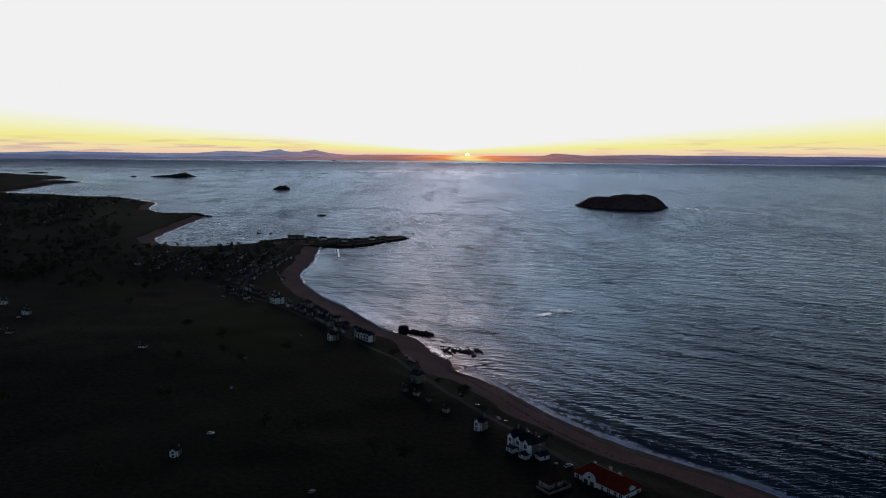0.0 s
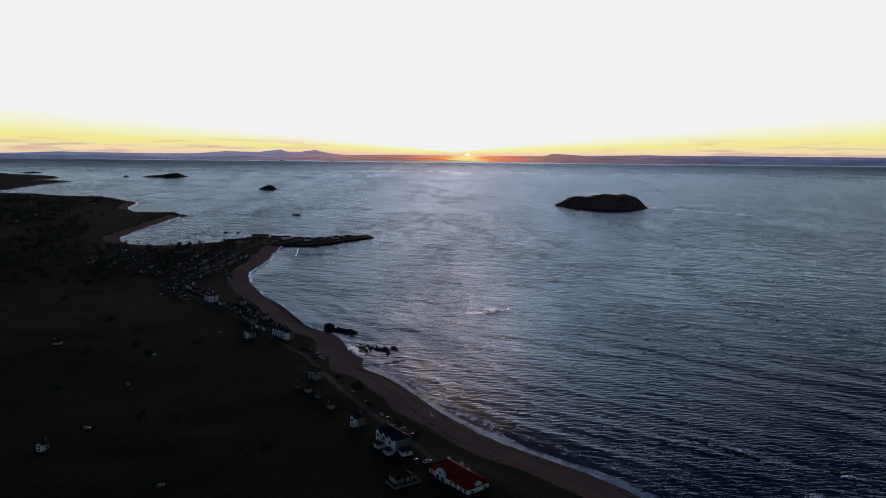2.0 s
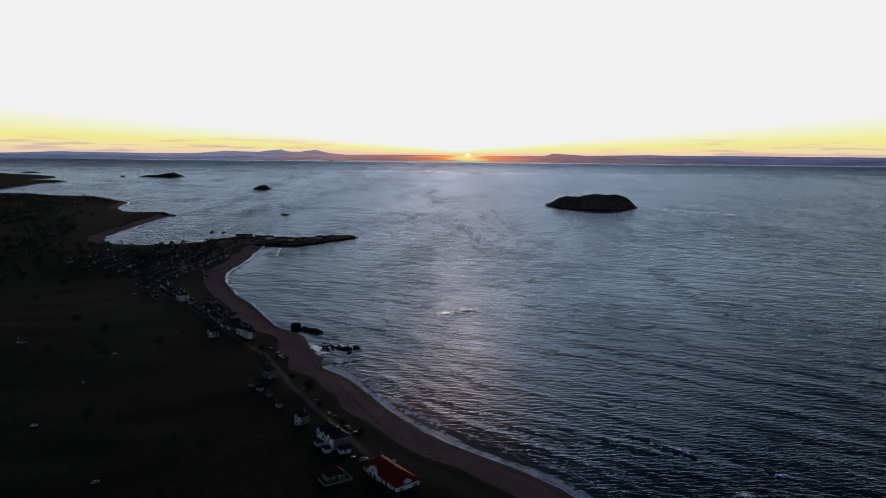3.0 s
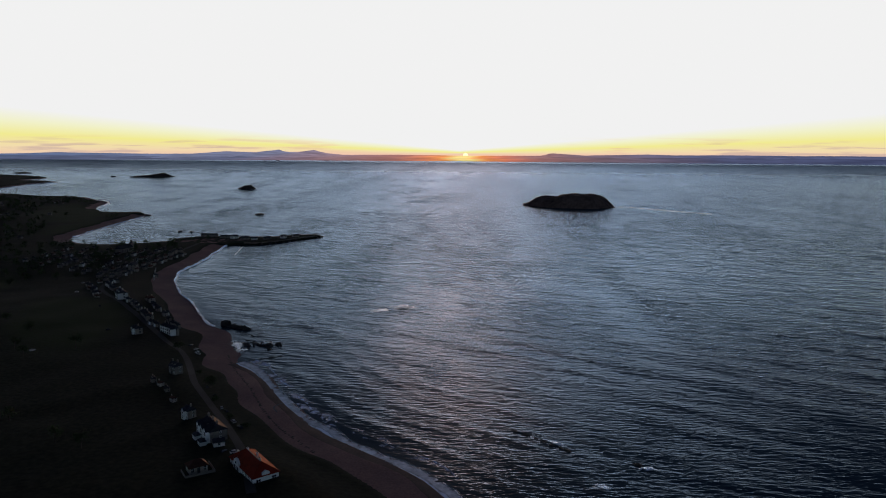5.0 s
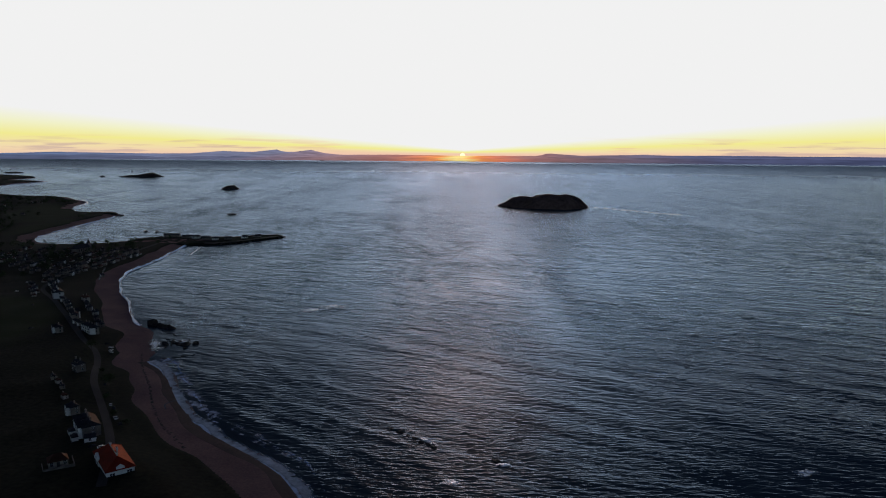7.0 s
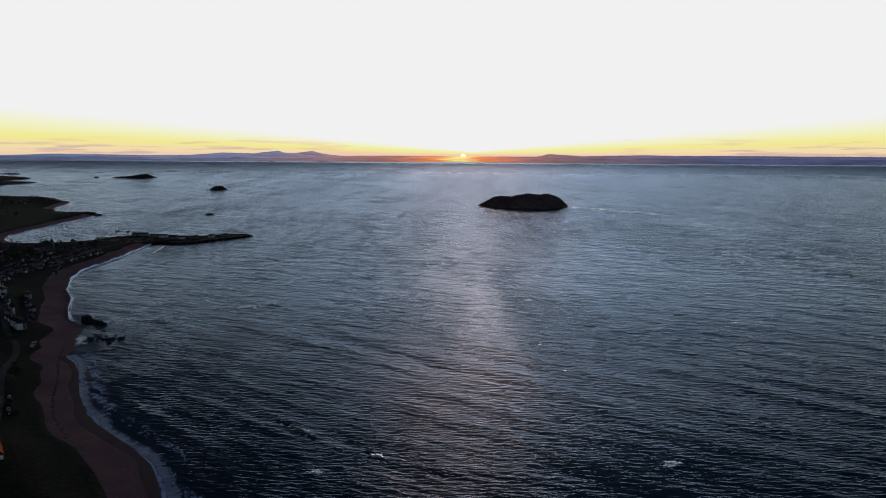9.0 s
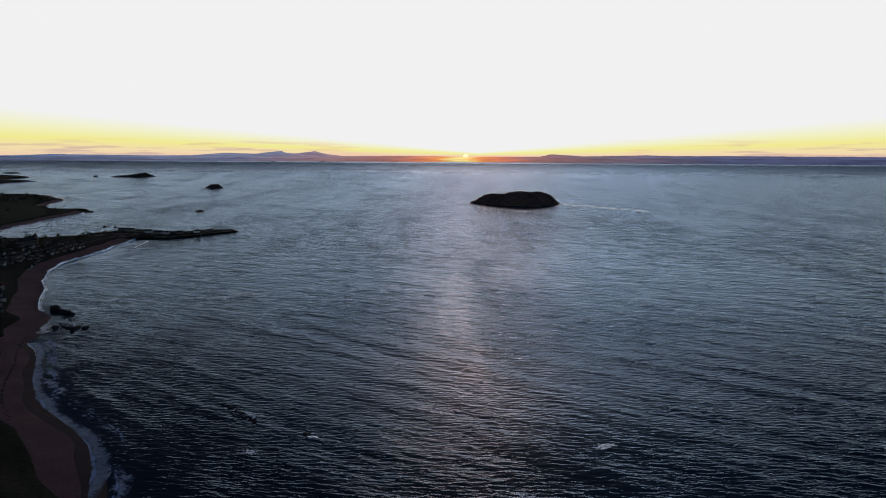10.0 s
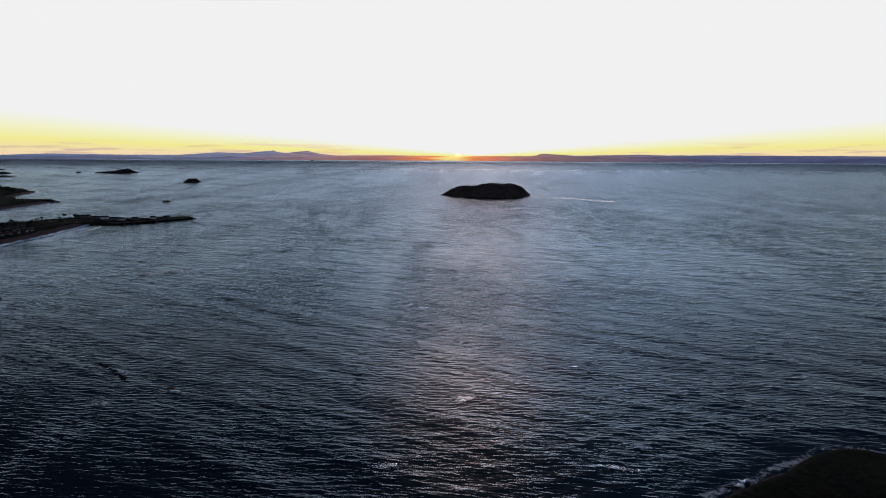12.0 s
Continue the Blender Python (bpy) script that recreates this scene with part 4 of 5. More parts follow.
def wrack(line, seed):
    bm = bmesh.new()
    for i, p in enumerate(line):
        for k in range(2):
            if random.random() < 0.35:
                continue
            q = p + np.array([random.gauss(0, 0.25), random.gauss(0, 0.25)])
            s = random.uniform(0.4, 1.0)
            m = Matrix.Translation((q[0], q[1], sand_at(q[0], q[1]) + 0.03)) @ Matrix.Rotation(random.uniform(0, 3.1), 4, "Z") @ Matrix.Diagonal((s, s * 0.45, 0.10, 1))
            bmesh.ops.create_icosphere(bm, subdivisions=1, radius=1, matrix=m)
    return tagged(part("seaweed", bm, M_WRACK), "dark line of seaweed along the high-tide mark", "seaweed", kind="stuff")


wrack(WRACK, 1)


# ================= houses =================
def roof_mesh(L, W, z0, rise, over, hip, thick=0.18):
    """Closed pitched roof; hip: metres by which the ridge stops short of the ends."""
    bm = bmesh.new()
    a, b = L / 2 + over, W / 2 + over
    r = a - hip if hip else a
    drop = rise * over / (W / 2)
    lo = [(-a, -b, z0 - drop), (a, -b, z0 - drop), (a, b, z0 - drop), (-a, b, z0 - drop)]
    top = [(-r, 0, z0 + rise), (r, 0, z0 + rise)]
    v = [bm.verts.new(p) for p in lo + top] + [bm.verts.new((p[0], p[1], p[2] - thick)) for p in lo]
    for f in ((0, 1, 5, 4), (2, 3, 4, 5), (1, 2, 5), (3, 0, 4), (6, 9, 8, 7), (0, 6, 7, 1), (1, 7, 8, 2), (2, 8, 9, 3), (3, 9, 6, 0)):
        bm.faces.new([v[i] for i in f])
    bmesh.ops.recalc_face_normals(bm, faces=bm.faces)
    return bm


def gable_walls(L, W, h, rise, inset=0.0):
    """Walls with triangular gable ends."""
    bm = bmesh.new()
    a, b = L / 2, W / 2
    v = [bm.verts.new(p) for p in ((-a, -b, -2), (a, -b, -2), (a, b, -2), (-a, b, -2), (-a, -b, h), (a, -b, h), (a, b, h), (-a, b, h),
                                   (-a, 0, h + rise - inset), (a, 0, h + rise - inset))]
    for f in ((0, 1, 5, 4), (2, 3, 7, 6), (1, 2, 6, 9, 5), (3, 0, 4, 8, 7), (4, 5, 9, 8), (6, 7, 8, 9), (3, 2, 1, 0)):
        bm.faces.new([v[i] for i in f])
    bmesh.ops.recalc_face_normals(bm, faces=bm.faces)
    return bm


def window(parent, x, y, z, w, h, facing, frame_mat=M_WHITE, fine=False):
    """A window on a wall; facing: -1 and 1 look along y, -2 and 2 along x."""
    bm = bmesh.new()
    d = 0.05
    if abs(facing) == 1:
        box(bm, x - w / 2, y - d, z, x + w / 2, y + d, z + h)
    else:
        box(bm, x - d, y - w / 2, z, x + d, y + w / 2, z + h)
    win = part("window", bm, M_GLASS, parent)
    if fine:
        bm = bmesh.new()
        if abs(facing) == 1:
            yy = y + facing * 0.06
            for x0, x1, z0, z1 in ((x - w / 2 - .08, x - w / 2, z, z + h), (x + w / 2, x + w / 2 + .08, z, z + h), (x - w / 2 - .08, x + w / 2 + .08, z + h, z + h + .08),
                                   (x - .03, x + .03, z, z + h), (x - w / 2, x + w / 2, z + h / 2 - .03, z + h / 2 + .03)):
                box(bm, x0, yy - .04, z0, x1, yy + .04, z1)
            part("frame", bm, frame_mat, win)
            bm = bmesh.new()
            box(bm, x - w / 2 - .12, yy - .1, z - .1, x + w / 2 + .12, yy + .1, z)
        else:
            xx = x + facing / 2 * 0.06
            for y0, y1, z0, z1 in ((y - w / 2 - .08, y - w / 2, z, z + h), (y + w / 2, y + w / 2 + .08, z, z + h), (y - w / 2 - .08, y + w / 2 + .08, z + h, z + h + .08),
                                   (y - .03, y + .03, z, z + h), (y - w / 2, y + w / 2, z + h / 2 - .03, z + h / 2 + .03)):
                box(bm, xx - .04, y0, z0, xx + .04, y1, z1)
            part("frame", bm, frame_mat, win)
            bm = bmesh.new()
            box(bm, xx - .1, y - w / 2 - .12, z - .1, xx + .1, y + w / 2 + .12, z)
        part("sill", bm, M_STONE, win)
    return win


def chimney(parent, x, y, z0, z1, mat, w=0.9, d=0.7):
    bm = bmesh.new()
    box(bm, x - w / 2, y - d / 2, z0, x + w / 2, y + d / 2, z1)
    box(bm, x - w / 2 - .1, y - d / 2 - .1, z1, x + w / 2 + .1, y + d / 2 + .1, z1 + .15)
    c = part("chimney", bm, mat, parent)
    for s in (-0.25, 0.25):
        bm = bmesh.new()
        bmesh.ops.create_cone(bm, cap_ends=True, segments=8, radius1=.13, radius2=.1, depth=.5, matrix=Matrix.Translation((x + s * w, y, z1 + .4)))
        part("chimney_pot", bm, M_CREAM, c)


def dormer(parent, x, y, z, w, h, depth, side, wall, roof):
    bm = bmesh.new()
    y1 = y - side * depth
    lo, hi2 = min(y, y1), max(y, y1)
    box(bm, x - w / 2, lo, z, x + w / 2, hi2, z + h)
    d = part("dormer", bm, wall, parent)
    bm = bmesh.new()
    e = 0.15
    v = [bm.verts.new(p) for p in ((x - w / 2 - e, lo - e, z + h), (x + w / 2 + e, lo - e, z + h), (x + w / 2 + e, hi2 + e, z + h), (x - w / 2 - e, hi2 + e, z + h),
                                   (x, lo - e, z + h + w * .45), (x, hi2 + e, z + h + w * .45))]
    for f in ((0, 4, 5, 3), (1, 2, 5, 4), (0, 1, 4), (2, 3, 5), (3, 2, 1, 0)):
        bm.faces.new([v[i] for i in f])
    part("roof", bm, roof, d)
    bm = bmesh.new()
    box(bm, x - w * .3, y - .05, z + h * .2, x + w * .3, y + .05, z + h * .9)
    part("window", bm, M_GLASS, d)


FLOOR = 2.5          # storey height of the old cottages and villas


def house(L, W, storeys, wall, roof, rise, chim, bays=3, dorm=0, bay_gables=0, hip=0.0, fine=False, extension=False, front=None):
    """A dwelling under one Empty, its long front towards -y."""
    h = FLOOR * storeys + 0.3
    root = new("house")
    if hip:
        bm = bmesh.new()
        box(bm, -L / 2, -W / 2, -2, L / 2, W / 2, h)
        part("wall", bm, wall, root)
    else:
        part("wall", gable_walls(L, W, h, rise, 0.12), wall, root)
    part("roof", roof_mesh(L, W, h, rise, 0.3, hip), roof, root)
    if front:
        bm = bmesh.new()
        box(bm, -L / 2, -W / 2 - 0.04, -1, L / 2, -W / 2, h - 0.15)
        part("front", bm, front, root, "white-rendered front")
    for x in chim:
        chimney(root, x, 0, h + rise - 1.0, h + rise + 1.1, wall)
    for s in range(storeys):
        for k in range(bays):
            x = -L / 2 + (k + 0.5) * L / bays
            for side in (-1, 1):
                if s == 0 and side == -1 and k == bays // 2:
                    bm = bmesh.new()
                    box(bm, x - .55, -W / 2 - .10, 0, x + .55, -W / 2 + .05, 2.15)
                    part("door", bm, M_DOOR, root)
                    continue
                window(root, x, side * W / 2 - (0.04 if front and side < 0 else 0), 0.9 + FLOOR * s, 1.1, 1.5, side, fine=fine)
        for side in (-2, 2):
            window(root, side / 2 * L / 2, 0.8, 0.9 + FLOOR * s, 1.0, 1.4, side, fine=fine)
    for k in range(dorm):
        x = -L / 2 + (k + 0.5) * L / dorm
        dormer(root, x, -W / 2 + 0.7, h + 0.2, 1.6, 1.3, 2.2, -1, wall, roof)
    for k in range(bay_gables):
        x = -L / 2 + (k + 0.5) * L / bay_gables
        bw, bd = 3.4, 1.6
        bm = bmesh.new()
        y0, y1 = -W / 2 - bd, 0.0
        v = [bm.verts.new(p) for p in ((x - bw / 2, y0, -2), (x + bw / 2, y0, -2), (x + bw / 2, y1, -2), (x - bw / 2, y1, -2), (x - bw / 2, y0, h), (x + bw / 2, y0, h),
                                       (x + bw / 2, y1, h), (x - bw / 2, y1, h), (x, y0, h + 1.9), (x, y1, h + 1.9))]
        for f in ((0, 1, 5, 8, 4), (2, 3, 7, 9, 6), (1, 2, 6, 5), (3, 0, 4, 7), (3, 2, 1, 0), (4, 8, 9, 7), (5, 6, 9, 8)):
            bm.faces.new([v[i] for i in f])
        bmesh.ops.recalc_face_normals(bm, faces=bm.faces)
        bay = part("bay", bm, front or wall, root)
        bm = bmesh.new()
        e = .25
        for sgn in (-1, 1):
            p = [(x, y0 - e, h + 2.05), (x, y1, h + 2.05), (x + sgn * (bw / 2 + e), y1, h - .12), (x + sgn * (bw / 2 + e), y0 - e, h - .12)]
            f1 = [bm.verts.new(q) for q in p]
            f2 = [bm.verts.new((q[0], q[1], q[2] + .14)) for q in p]
            bm.faces.new(f1)
            bm.faces.new(f2[::-1])
            for i in range(4):
                bm.faces.new([f1[i], f2[i], f2[(i + 1) % 4], f1[(i + 1) % 4]])
        bmesh.ops.recalc_face_normals(bm, faces=bm.faces)
        part("roof", bm, roof, bay)
        for s in range(storeys):
            window(root, x, y0, 0.8 + FLOOR * s, 1.7, 1.6, -1, fine=fine)
    if extension:
        bm = bmesh.new()
        box(bm, L / 2 + .02, -W / 2 + 1, -2, L / 2 + 3.6, W / 2 - 1, 2.6)
        ext = part("extension", bm, wall, root)
        bm = bmesh.new()
        box(bm, L / 2 + .02, -W / 2 + .8, 2.6, L / 2 + 3.8, W / 2 - .8, 2.8)
        part("roof", bm, roof, ext)
    return root


def put(ob, x, y, turn, sink=0.0, z=None):
    """Stand a thing on the land."""
    ob.matrix_world = pose(x, y, (height_at(x, y) if z is None else z) - sink, 0, 0, turn)
    return ob


# --- the long white hall with the red roof, above the beach
def red_roof_hall():
    L, W, h, rise = 19.7, 8.8, 3.3, 2.9
    root = new("house")
    bm = bmesh.new()
    box(bm, -L / 2, -W / 2, -2, L / 2, W / 2, h)
    part("wall", bm, M_WHITE, root, "white rendered wall")
    part("roof", roof_mesh(L, W, h, rise, 0.35, 4.2), M_RED, root, "red clay-tiled hipped roof")
    bm = bmesh.new()
    bmesh.ops.create_cone(bm, cap_ends=True, segments=8, radius1=.16, radius2=.16, depth=L - 7.7, matrix=Matrix.Translation((0, 0, h + rise + .02)) @ Matrix.Rotation(math.pi / 2, 4, "Y"))
    part("ridge_tiles", bm, M_CREAM, root, "pale ridge tiles")
    for sx in (-1, 1):
        for sy in (-1, 1):
            bm = bmesh.new()
            p, q = Vector((sx * (L / 2 - 3.85), 0, h + rise)), Vector((sx * (L / 2 + .35), sy * (W / 2 + .35), h - .22))
            m = Matrix.Translation((p + q) / 2) @ (q - p).to_track_quat("Z", "X").to_matrix().to_4x4()
            bmesh.ops.create_cone(bm, cap_ends=True, segments=6, radius1=.13, radius2=.13, depth=(q - p).length, matrix=m)
            part("hip_tiles", bm, M_RED, root)
    for x, y in ((-5.3, 0.2), (0.2, 1.2), (4.6, 0.2)):
        chimney(root, x, y, h + rise - 1.2, h + rise + .35, M_WHITE, .8, .5)
    # curved gable in the long front, with a dark doorway either side of its pier
    gx, gw = -3.4, 5.2
    bm = bmesh.new()
    outline = [(-gw / 2, 0)] + [(-gw / 2, h)] + [(-gw / 2 + .5 + (gw / 2 - .5) * (1 - math.cos(a)), h + 1.7 * math.sin(a)) for a in np.linspace(0.1, math.pi / 2, 7)]
    outline += [(-u, v) for u, v in outline[-2::-1]]
    f1 = [bm.verts.new((gx + u, -W / 2 - .45, v - (2 if v == 0 else 0))) for u, v in outline]
    f2 = [bm.verts.new((gx + u, -W / 2 + .25, v - (2 if v == 0 else 0))) for u, v in outline]
    bm.faces.new(f1)
    bm.faces.new(f2[::-1])
    for i in range(len(f1)):
        bm.faces.new([f1[i], f2[i], f2[(i + 1) % len(f1)], f1[(i + 1) % len(f1)]])
    bmesh.ops.recalc_face_normals(bm, faces=bm.faces)
    g = part("gable", bm, M_WHITE, root, "curved white gable over the entrance")
    for dx in (-1.25, 1.25):
        bm = bmesh.new()
        box(bm, gx + dx - .75, -W / 2 - .5, 0, gx + dx + .75, -W / 2 - .4, 2.5)
        part("door", bm, M_DOOR, g, "dark double door")
    bm = bmesh.new()
    bmesh.ops.create_cone(bm, cap_ends=True, segments=16, radius1=.45, radius2=.45, depth=.1, matrix=Matrix.Translation((gx, -W / 2 - .46, 3.6)) @ Matrix.Rotation(math.pi / 2, 4, "X"))
    part("round_window", bm, M_GLASS, g)
    for x in (-8.4, 1.6, 4.1, 6.6, 8.7):
        window(root, x, -W / 2, 0.8, 1.15, 1.8, -1, fine=True)
    for x in (-7.5, -4.5, -1.5, 1.5, 4.5, 7.5):
        window(root, x, W / 2, 0.9, 1.2, 1.6, 1, fine=True)
    for y in (-2.6, 2.7):
        window(root, L / 2, y, 0.9, 1.5, 1.3, 2, fine=True)
        window(root, -L / 2, y, 0.9, 1.3, 1.5, -2, fine=True)
    # wall-head gablet in the end wall
    bm = bmesh.new()
    v = [(-1.3, h - .3), (1.3, h - .3), (1.3, h + .5), (0, h + 1.3), (-1.3, h + .5)]
    f1 = [bm.verts.new((L / 2 + .12, y, z)) for y, z in v]
    f2 = [bm.verts.new((L / 2 - .6, y, z)) for y, z in v]
    bm.faces.new(f1)
    bm.faces.new(f2[::-1])
    for i in range(5):
        bm.faces.new([f1[i], f2[i], f2[(i + 1) % 5], f1[(i + 1) % 5]])
    bmesh.ops.recalc_face_normals(bm, faces=bm.faces)
    part("gablet", bm, M_WHITE, root)
    # plinth, terrace and low wall
    bm = bmesh.new()
    box(bm, -L / 2 - .12, -W / 2 - .12, -2, L / 2 + .12, W / 2 + .12, .35)
    part("plinth", bm, M_STONE, root)
    return tagged(root, "long white hall with a red clay-tiled hipped roof above the beach", "house")


put(red_roof_hall(), 34.6, 216.2, -46.4, z=4.8)

low = house(7.0, 5.6, 1, M_CREAM, M_BROWN, 2.0, (), 3, hip=2.6, fine=True)
tagged(low, "low cream bungalow with a dark brown-red hipped roof", "house")
put(low, 16.4, 212.6, 40)
low.scale = (0.85, 0.85, 0.85)
bm = bmesh.new()
for x0, y0, x1, y1 in ((-4.8, -4.4, 4.8, -4.2), (4.6, -4.2, 4.8, 3.0), (-4.8, -4.2, -4.6, 1.5)):
    box(bm, x0, y0, -1, x1, y1, .9)
terrace = tagged(part("garden_wall", bm, M_STONE), "low grey stone garden wall round a bungalow", "wall")
put(terrace, 16.4, 212.6, 40)

v1 = tagged(house(14.5, 8.0, 2, M_STONE, M_SLATE, 2.6, (-5.5, 0, 5.5), 5, 1, 3, fine=True, front=M_WHITE), "two-storey stone double villa with white gabled bays and slate roof", "house", "villas above the beach")
put(v1, 9.6, 240.6, -47)
v1.scale = (0.8, 0.8, 0.8)
for k, (lx, ly) in enumerate(((4.3, 237.9), (8.6, 233.1))):
    lean = new("sun_room")
    bm = bmesh.new()
    box(bm, -2.2, -1.5, -2, 2.2, 1.5, 2.2)
    part("wall", bm, M_WHITE, lean)
    part("roof", roof_mesh(4.4, 3.0, 2.2, 0.9, .15, 1.2), M_SLATE, lean)
    for x in (-1.1, 1.1):
        window(lean, x, -1.5, .7, 1.2, 1.1, -1, fine=True)
    tagged(lean, "low white sun room with a slate roof in front of a villa", "outbuilding", "sun rooms")
    put(lean, lx, ly, -47)
    lean.scale = (0.75, 0.75, 0.75)
bm = bmesh.new()
box(bm, -2.6, -2.2, -2, 2.6, 2.2, 2.3)
ann = new("annexe")
part("wall", bm, M_WHITE, ann)
part("roof", roof_mesh(5.2, 4.4, 2.3, 1.3, .2, 0), M_SLATE, ann)
window(ann, 0.0, -2.2, .8, 1.0, 1.1, -1, fine=True)
tagged(ann, "small white annexe with a slate roof beside a villa", "outbuilding")
put(ann, 14.8, 233.4, 30)
ann.scale = (0.75, 0.75, 0.75)
v3 = tagged(house(5.6, 5.6, 2, M_STONE, M_SLATE, 2.2, (2.2,), 2, 0, 1, fine=True, front=M_WHITE), "stone villa with a white front, one gabled bay and slate roof", "house", "villas above the beach")
put(v3, -7.2, 256.2, -36)
v3.scale = (0.66, 0.66, 0.66)
v4 = tagged(house(6.5, 5.6, 2, M_STONE, M_SLATE, 2.2, (-2.7, 2.7), 3, 2, 0, fine=True), "grey stone villa with two dormers", "house", "villas above the beach")
put(v4, -38, 306, -30)
v4.scale = (0.75, 0.75, 0.75)

# --- town houses: a few kinds, repeated along the streets
KINDS = [
    tagged(house(7.5, 6, 2, M_STONE, M_SLATE, 2.2, (-3.2, 3.2), 3, 2), "grey stone town house with two dormers and a slate roof", "house", "town houses"),
    tagged(house(11, 6.5, 2, M_STONE, M_SLATE, 2.4, (-5, 0, 5), 4, 3), "long grey stone terrace with dormers and chimneys", "house", "town houses"),
    tagged(house(6.5, 6, 2, M_STONE, M_SLATE, 2.0, (2.8,), 2, 0, 1, front=M_WHITE), "stone house with a white front and one gabled bay", "house", "town houses"),
    tagged(house(8, 6.5, 1, M_CREAM, M_BROWN, 2.3, (-3,), 3, 2, front=M_WHITE), "cottage with a white front and a brown tiled roof", "house", "town houses"),
    tagged(house(7.5, 6, 2, M_CREAM, M_BROWN, 2.0, (-3.2,), 3, 0), "cream harled house with a brown tiled roof", "house", "town houses"),
    tagged(house(13, 7.5, 3, M_STONE, M_SLATE, 2.4, (-6, -2, 2, 6), 4, 3), "tall grey stone tenement with many windows", "house", "town houses"),
    tagged(house(9, 6.5, 2, M_CREAM, M_SLATE, 2.2, (-4, 4), 3, 0, 2, front=M_WHITE), "cream villa with a white front and two gabled bays", "house", "town houses"),
]
spots = []


def clear(x, y, r):
    return all((x - a) ** 2 + (y - b) ** 2 > (r + q) ** 2 for a, b, q in spots)


placed = []


def town_house(k, x, y, turn, size=0.68):
    m = pose(x, y, height_at(x, y) - 0.1, 0, 0, turn) @ Matrix.Scale(size, 4)
    if k not in placed:
        placed.append(k)
        KINDS[k].matrix_world = m
    else:
        copy_thing(KINDS[k], m)
    spots.append((x, y, 4.2 if k not in (1, 5) else 5.6))


def street(p, q, step, turn, kinds, offs=(0,), jitter=1.5):
    p, q = np.array(p, float), np.array(q, float)
    n = int(np.linalg.norm(q - p) / step)
    t = (q - p) / np.linalg.norm(q - p)
    nn = np.array([-t[1], t[0]])
    base = math.degrees(math.atan2(t[1], t[0]))
    for o in offs:
        for i in range(n + 1):
            c = p + t * step * i + nn * o + np.array([random.uniform(-jitter, jitter), random.uniform(-jitter, jitter)])
            k = random.choice(kinds)
            r = 7.5 if k in (1, 5) else 5.5
            dd = inland(c[0], c[1])
            if dd < 20.5 or not clear(c[0], c[1], r * 0.34):
                continue
            town_house(k, c[0], c[1], base + turn + random.choice((0, 0, 180)) + random.uniform(-4, 4))


# sea-front rows behind the sand
hotel = tagged(house(10, 7.5, 2, M_WHITE, M_SLATE, 2.2, (-4.4, 4.4), 4, 2), "large white house with dormers at the end of a terrace", "house")
put(hotel, -151.5, 453.0, -48)
hotel.scale = (0.88, 0.88, 0.88)
spots.append((-151.5, 453.0, 7))
terrace = tagged(house(16.5, 6.5, 2, M_STONE, M_SLATE, 2.4, (-8, -2.7, 2.7, 8), 5, 0, 5, front=M_WHITE), "stone terrace with five tall white gabled bays", "house")
put(terrace, -75.3, 373.5, -33)
terrace.scale = (0.66, 0.66, 0.66)
spots.append((-75.3, 373.5, 8.5))
town_house(2, -92, 368, -40)
street((-90, 384), (-143, 446), 6.4, 0, (2, 2, 3, 6, 0, 2), (0,), 0.8)
street((-80, 391), (-134, 456), 7.0, 0, (0, 2, 4, 6, 0), (0,), 1.2)
street((-160, 463), (-192, 503), 7.2, 0, (2, 3, 2, 6), (0, 13))
for x, y, k, size in ((-204, 511, 3, .68), (-190, 511, 2, .68), (-216, 561, 3, .68), (-284, 598, 2, .68), (-176, 545, 2, .68), (-42, 293, 0, .55), (-36, 288, 4, .5), (-22, 272, 4, .5), (-30, 282, 0, .5)):
    if clear(x, y, 3):
        town_house(k, x, y, -38 + random.uniform(-10, 10), size)
street((-199, 540), (-203, 668), 10, 0, (0, 3, 4, 2), (0,))
street((-206, 520), (-214, 672), 11, 0, (0, 1, 5, 1, 4), (0,))
# blocks of the old town
for j, x0 in enumerate((-232, -250, -269, -289, -310, -332)):
    street((x0 + 14, 530 + 11 * j), (x0, 672), 9.2 + (j % 2), 0, (0, 2, 3, 2, 4, 6, 1, 3), jitter=2.0)
# scattered suburbs inland
for i in range(90):
    x, y = random.uniform(-980, -420), random.uniform(620, 1220)
    if x > -470 - (y - 760) * 0.2 and y > 740:
        continue
    if y > 1000 and x > -640:
        continue
    if inland(x, y) > 40 and clear(x, y, 9):
        town_house(random.choice((0, 3, 3, 4, 1)), x, y, random.choice((0, 90)) + random.uniform(-20, 20), 0.68)
for x, y in ((-305, 418), (-296, 405), (-318, 402), (-275, 361), (-287, 368), (-112, 222), (-186, 340), (-330, 430)):
    if clear(x, y, 5):
        town_house(random.choice((2, 3, 3, 6)), x, y, random.uniform(-60, 60))


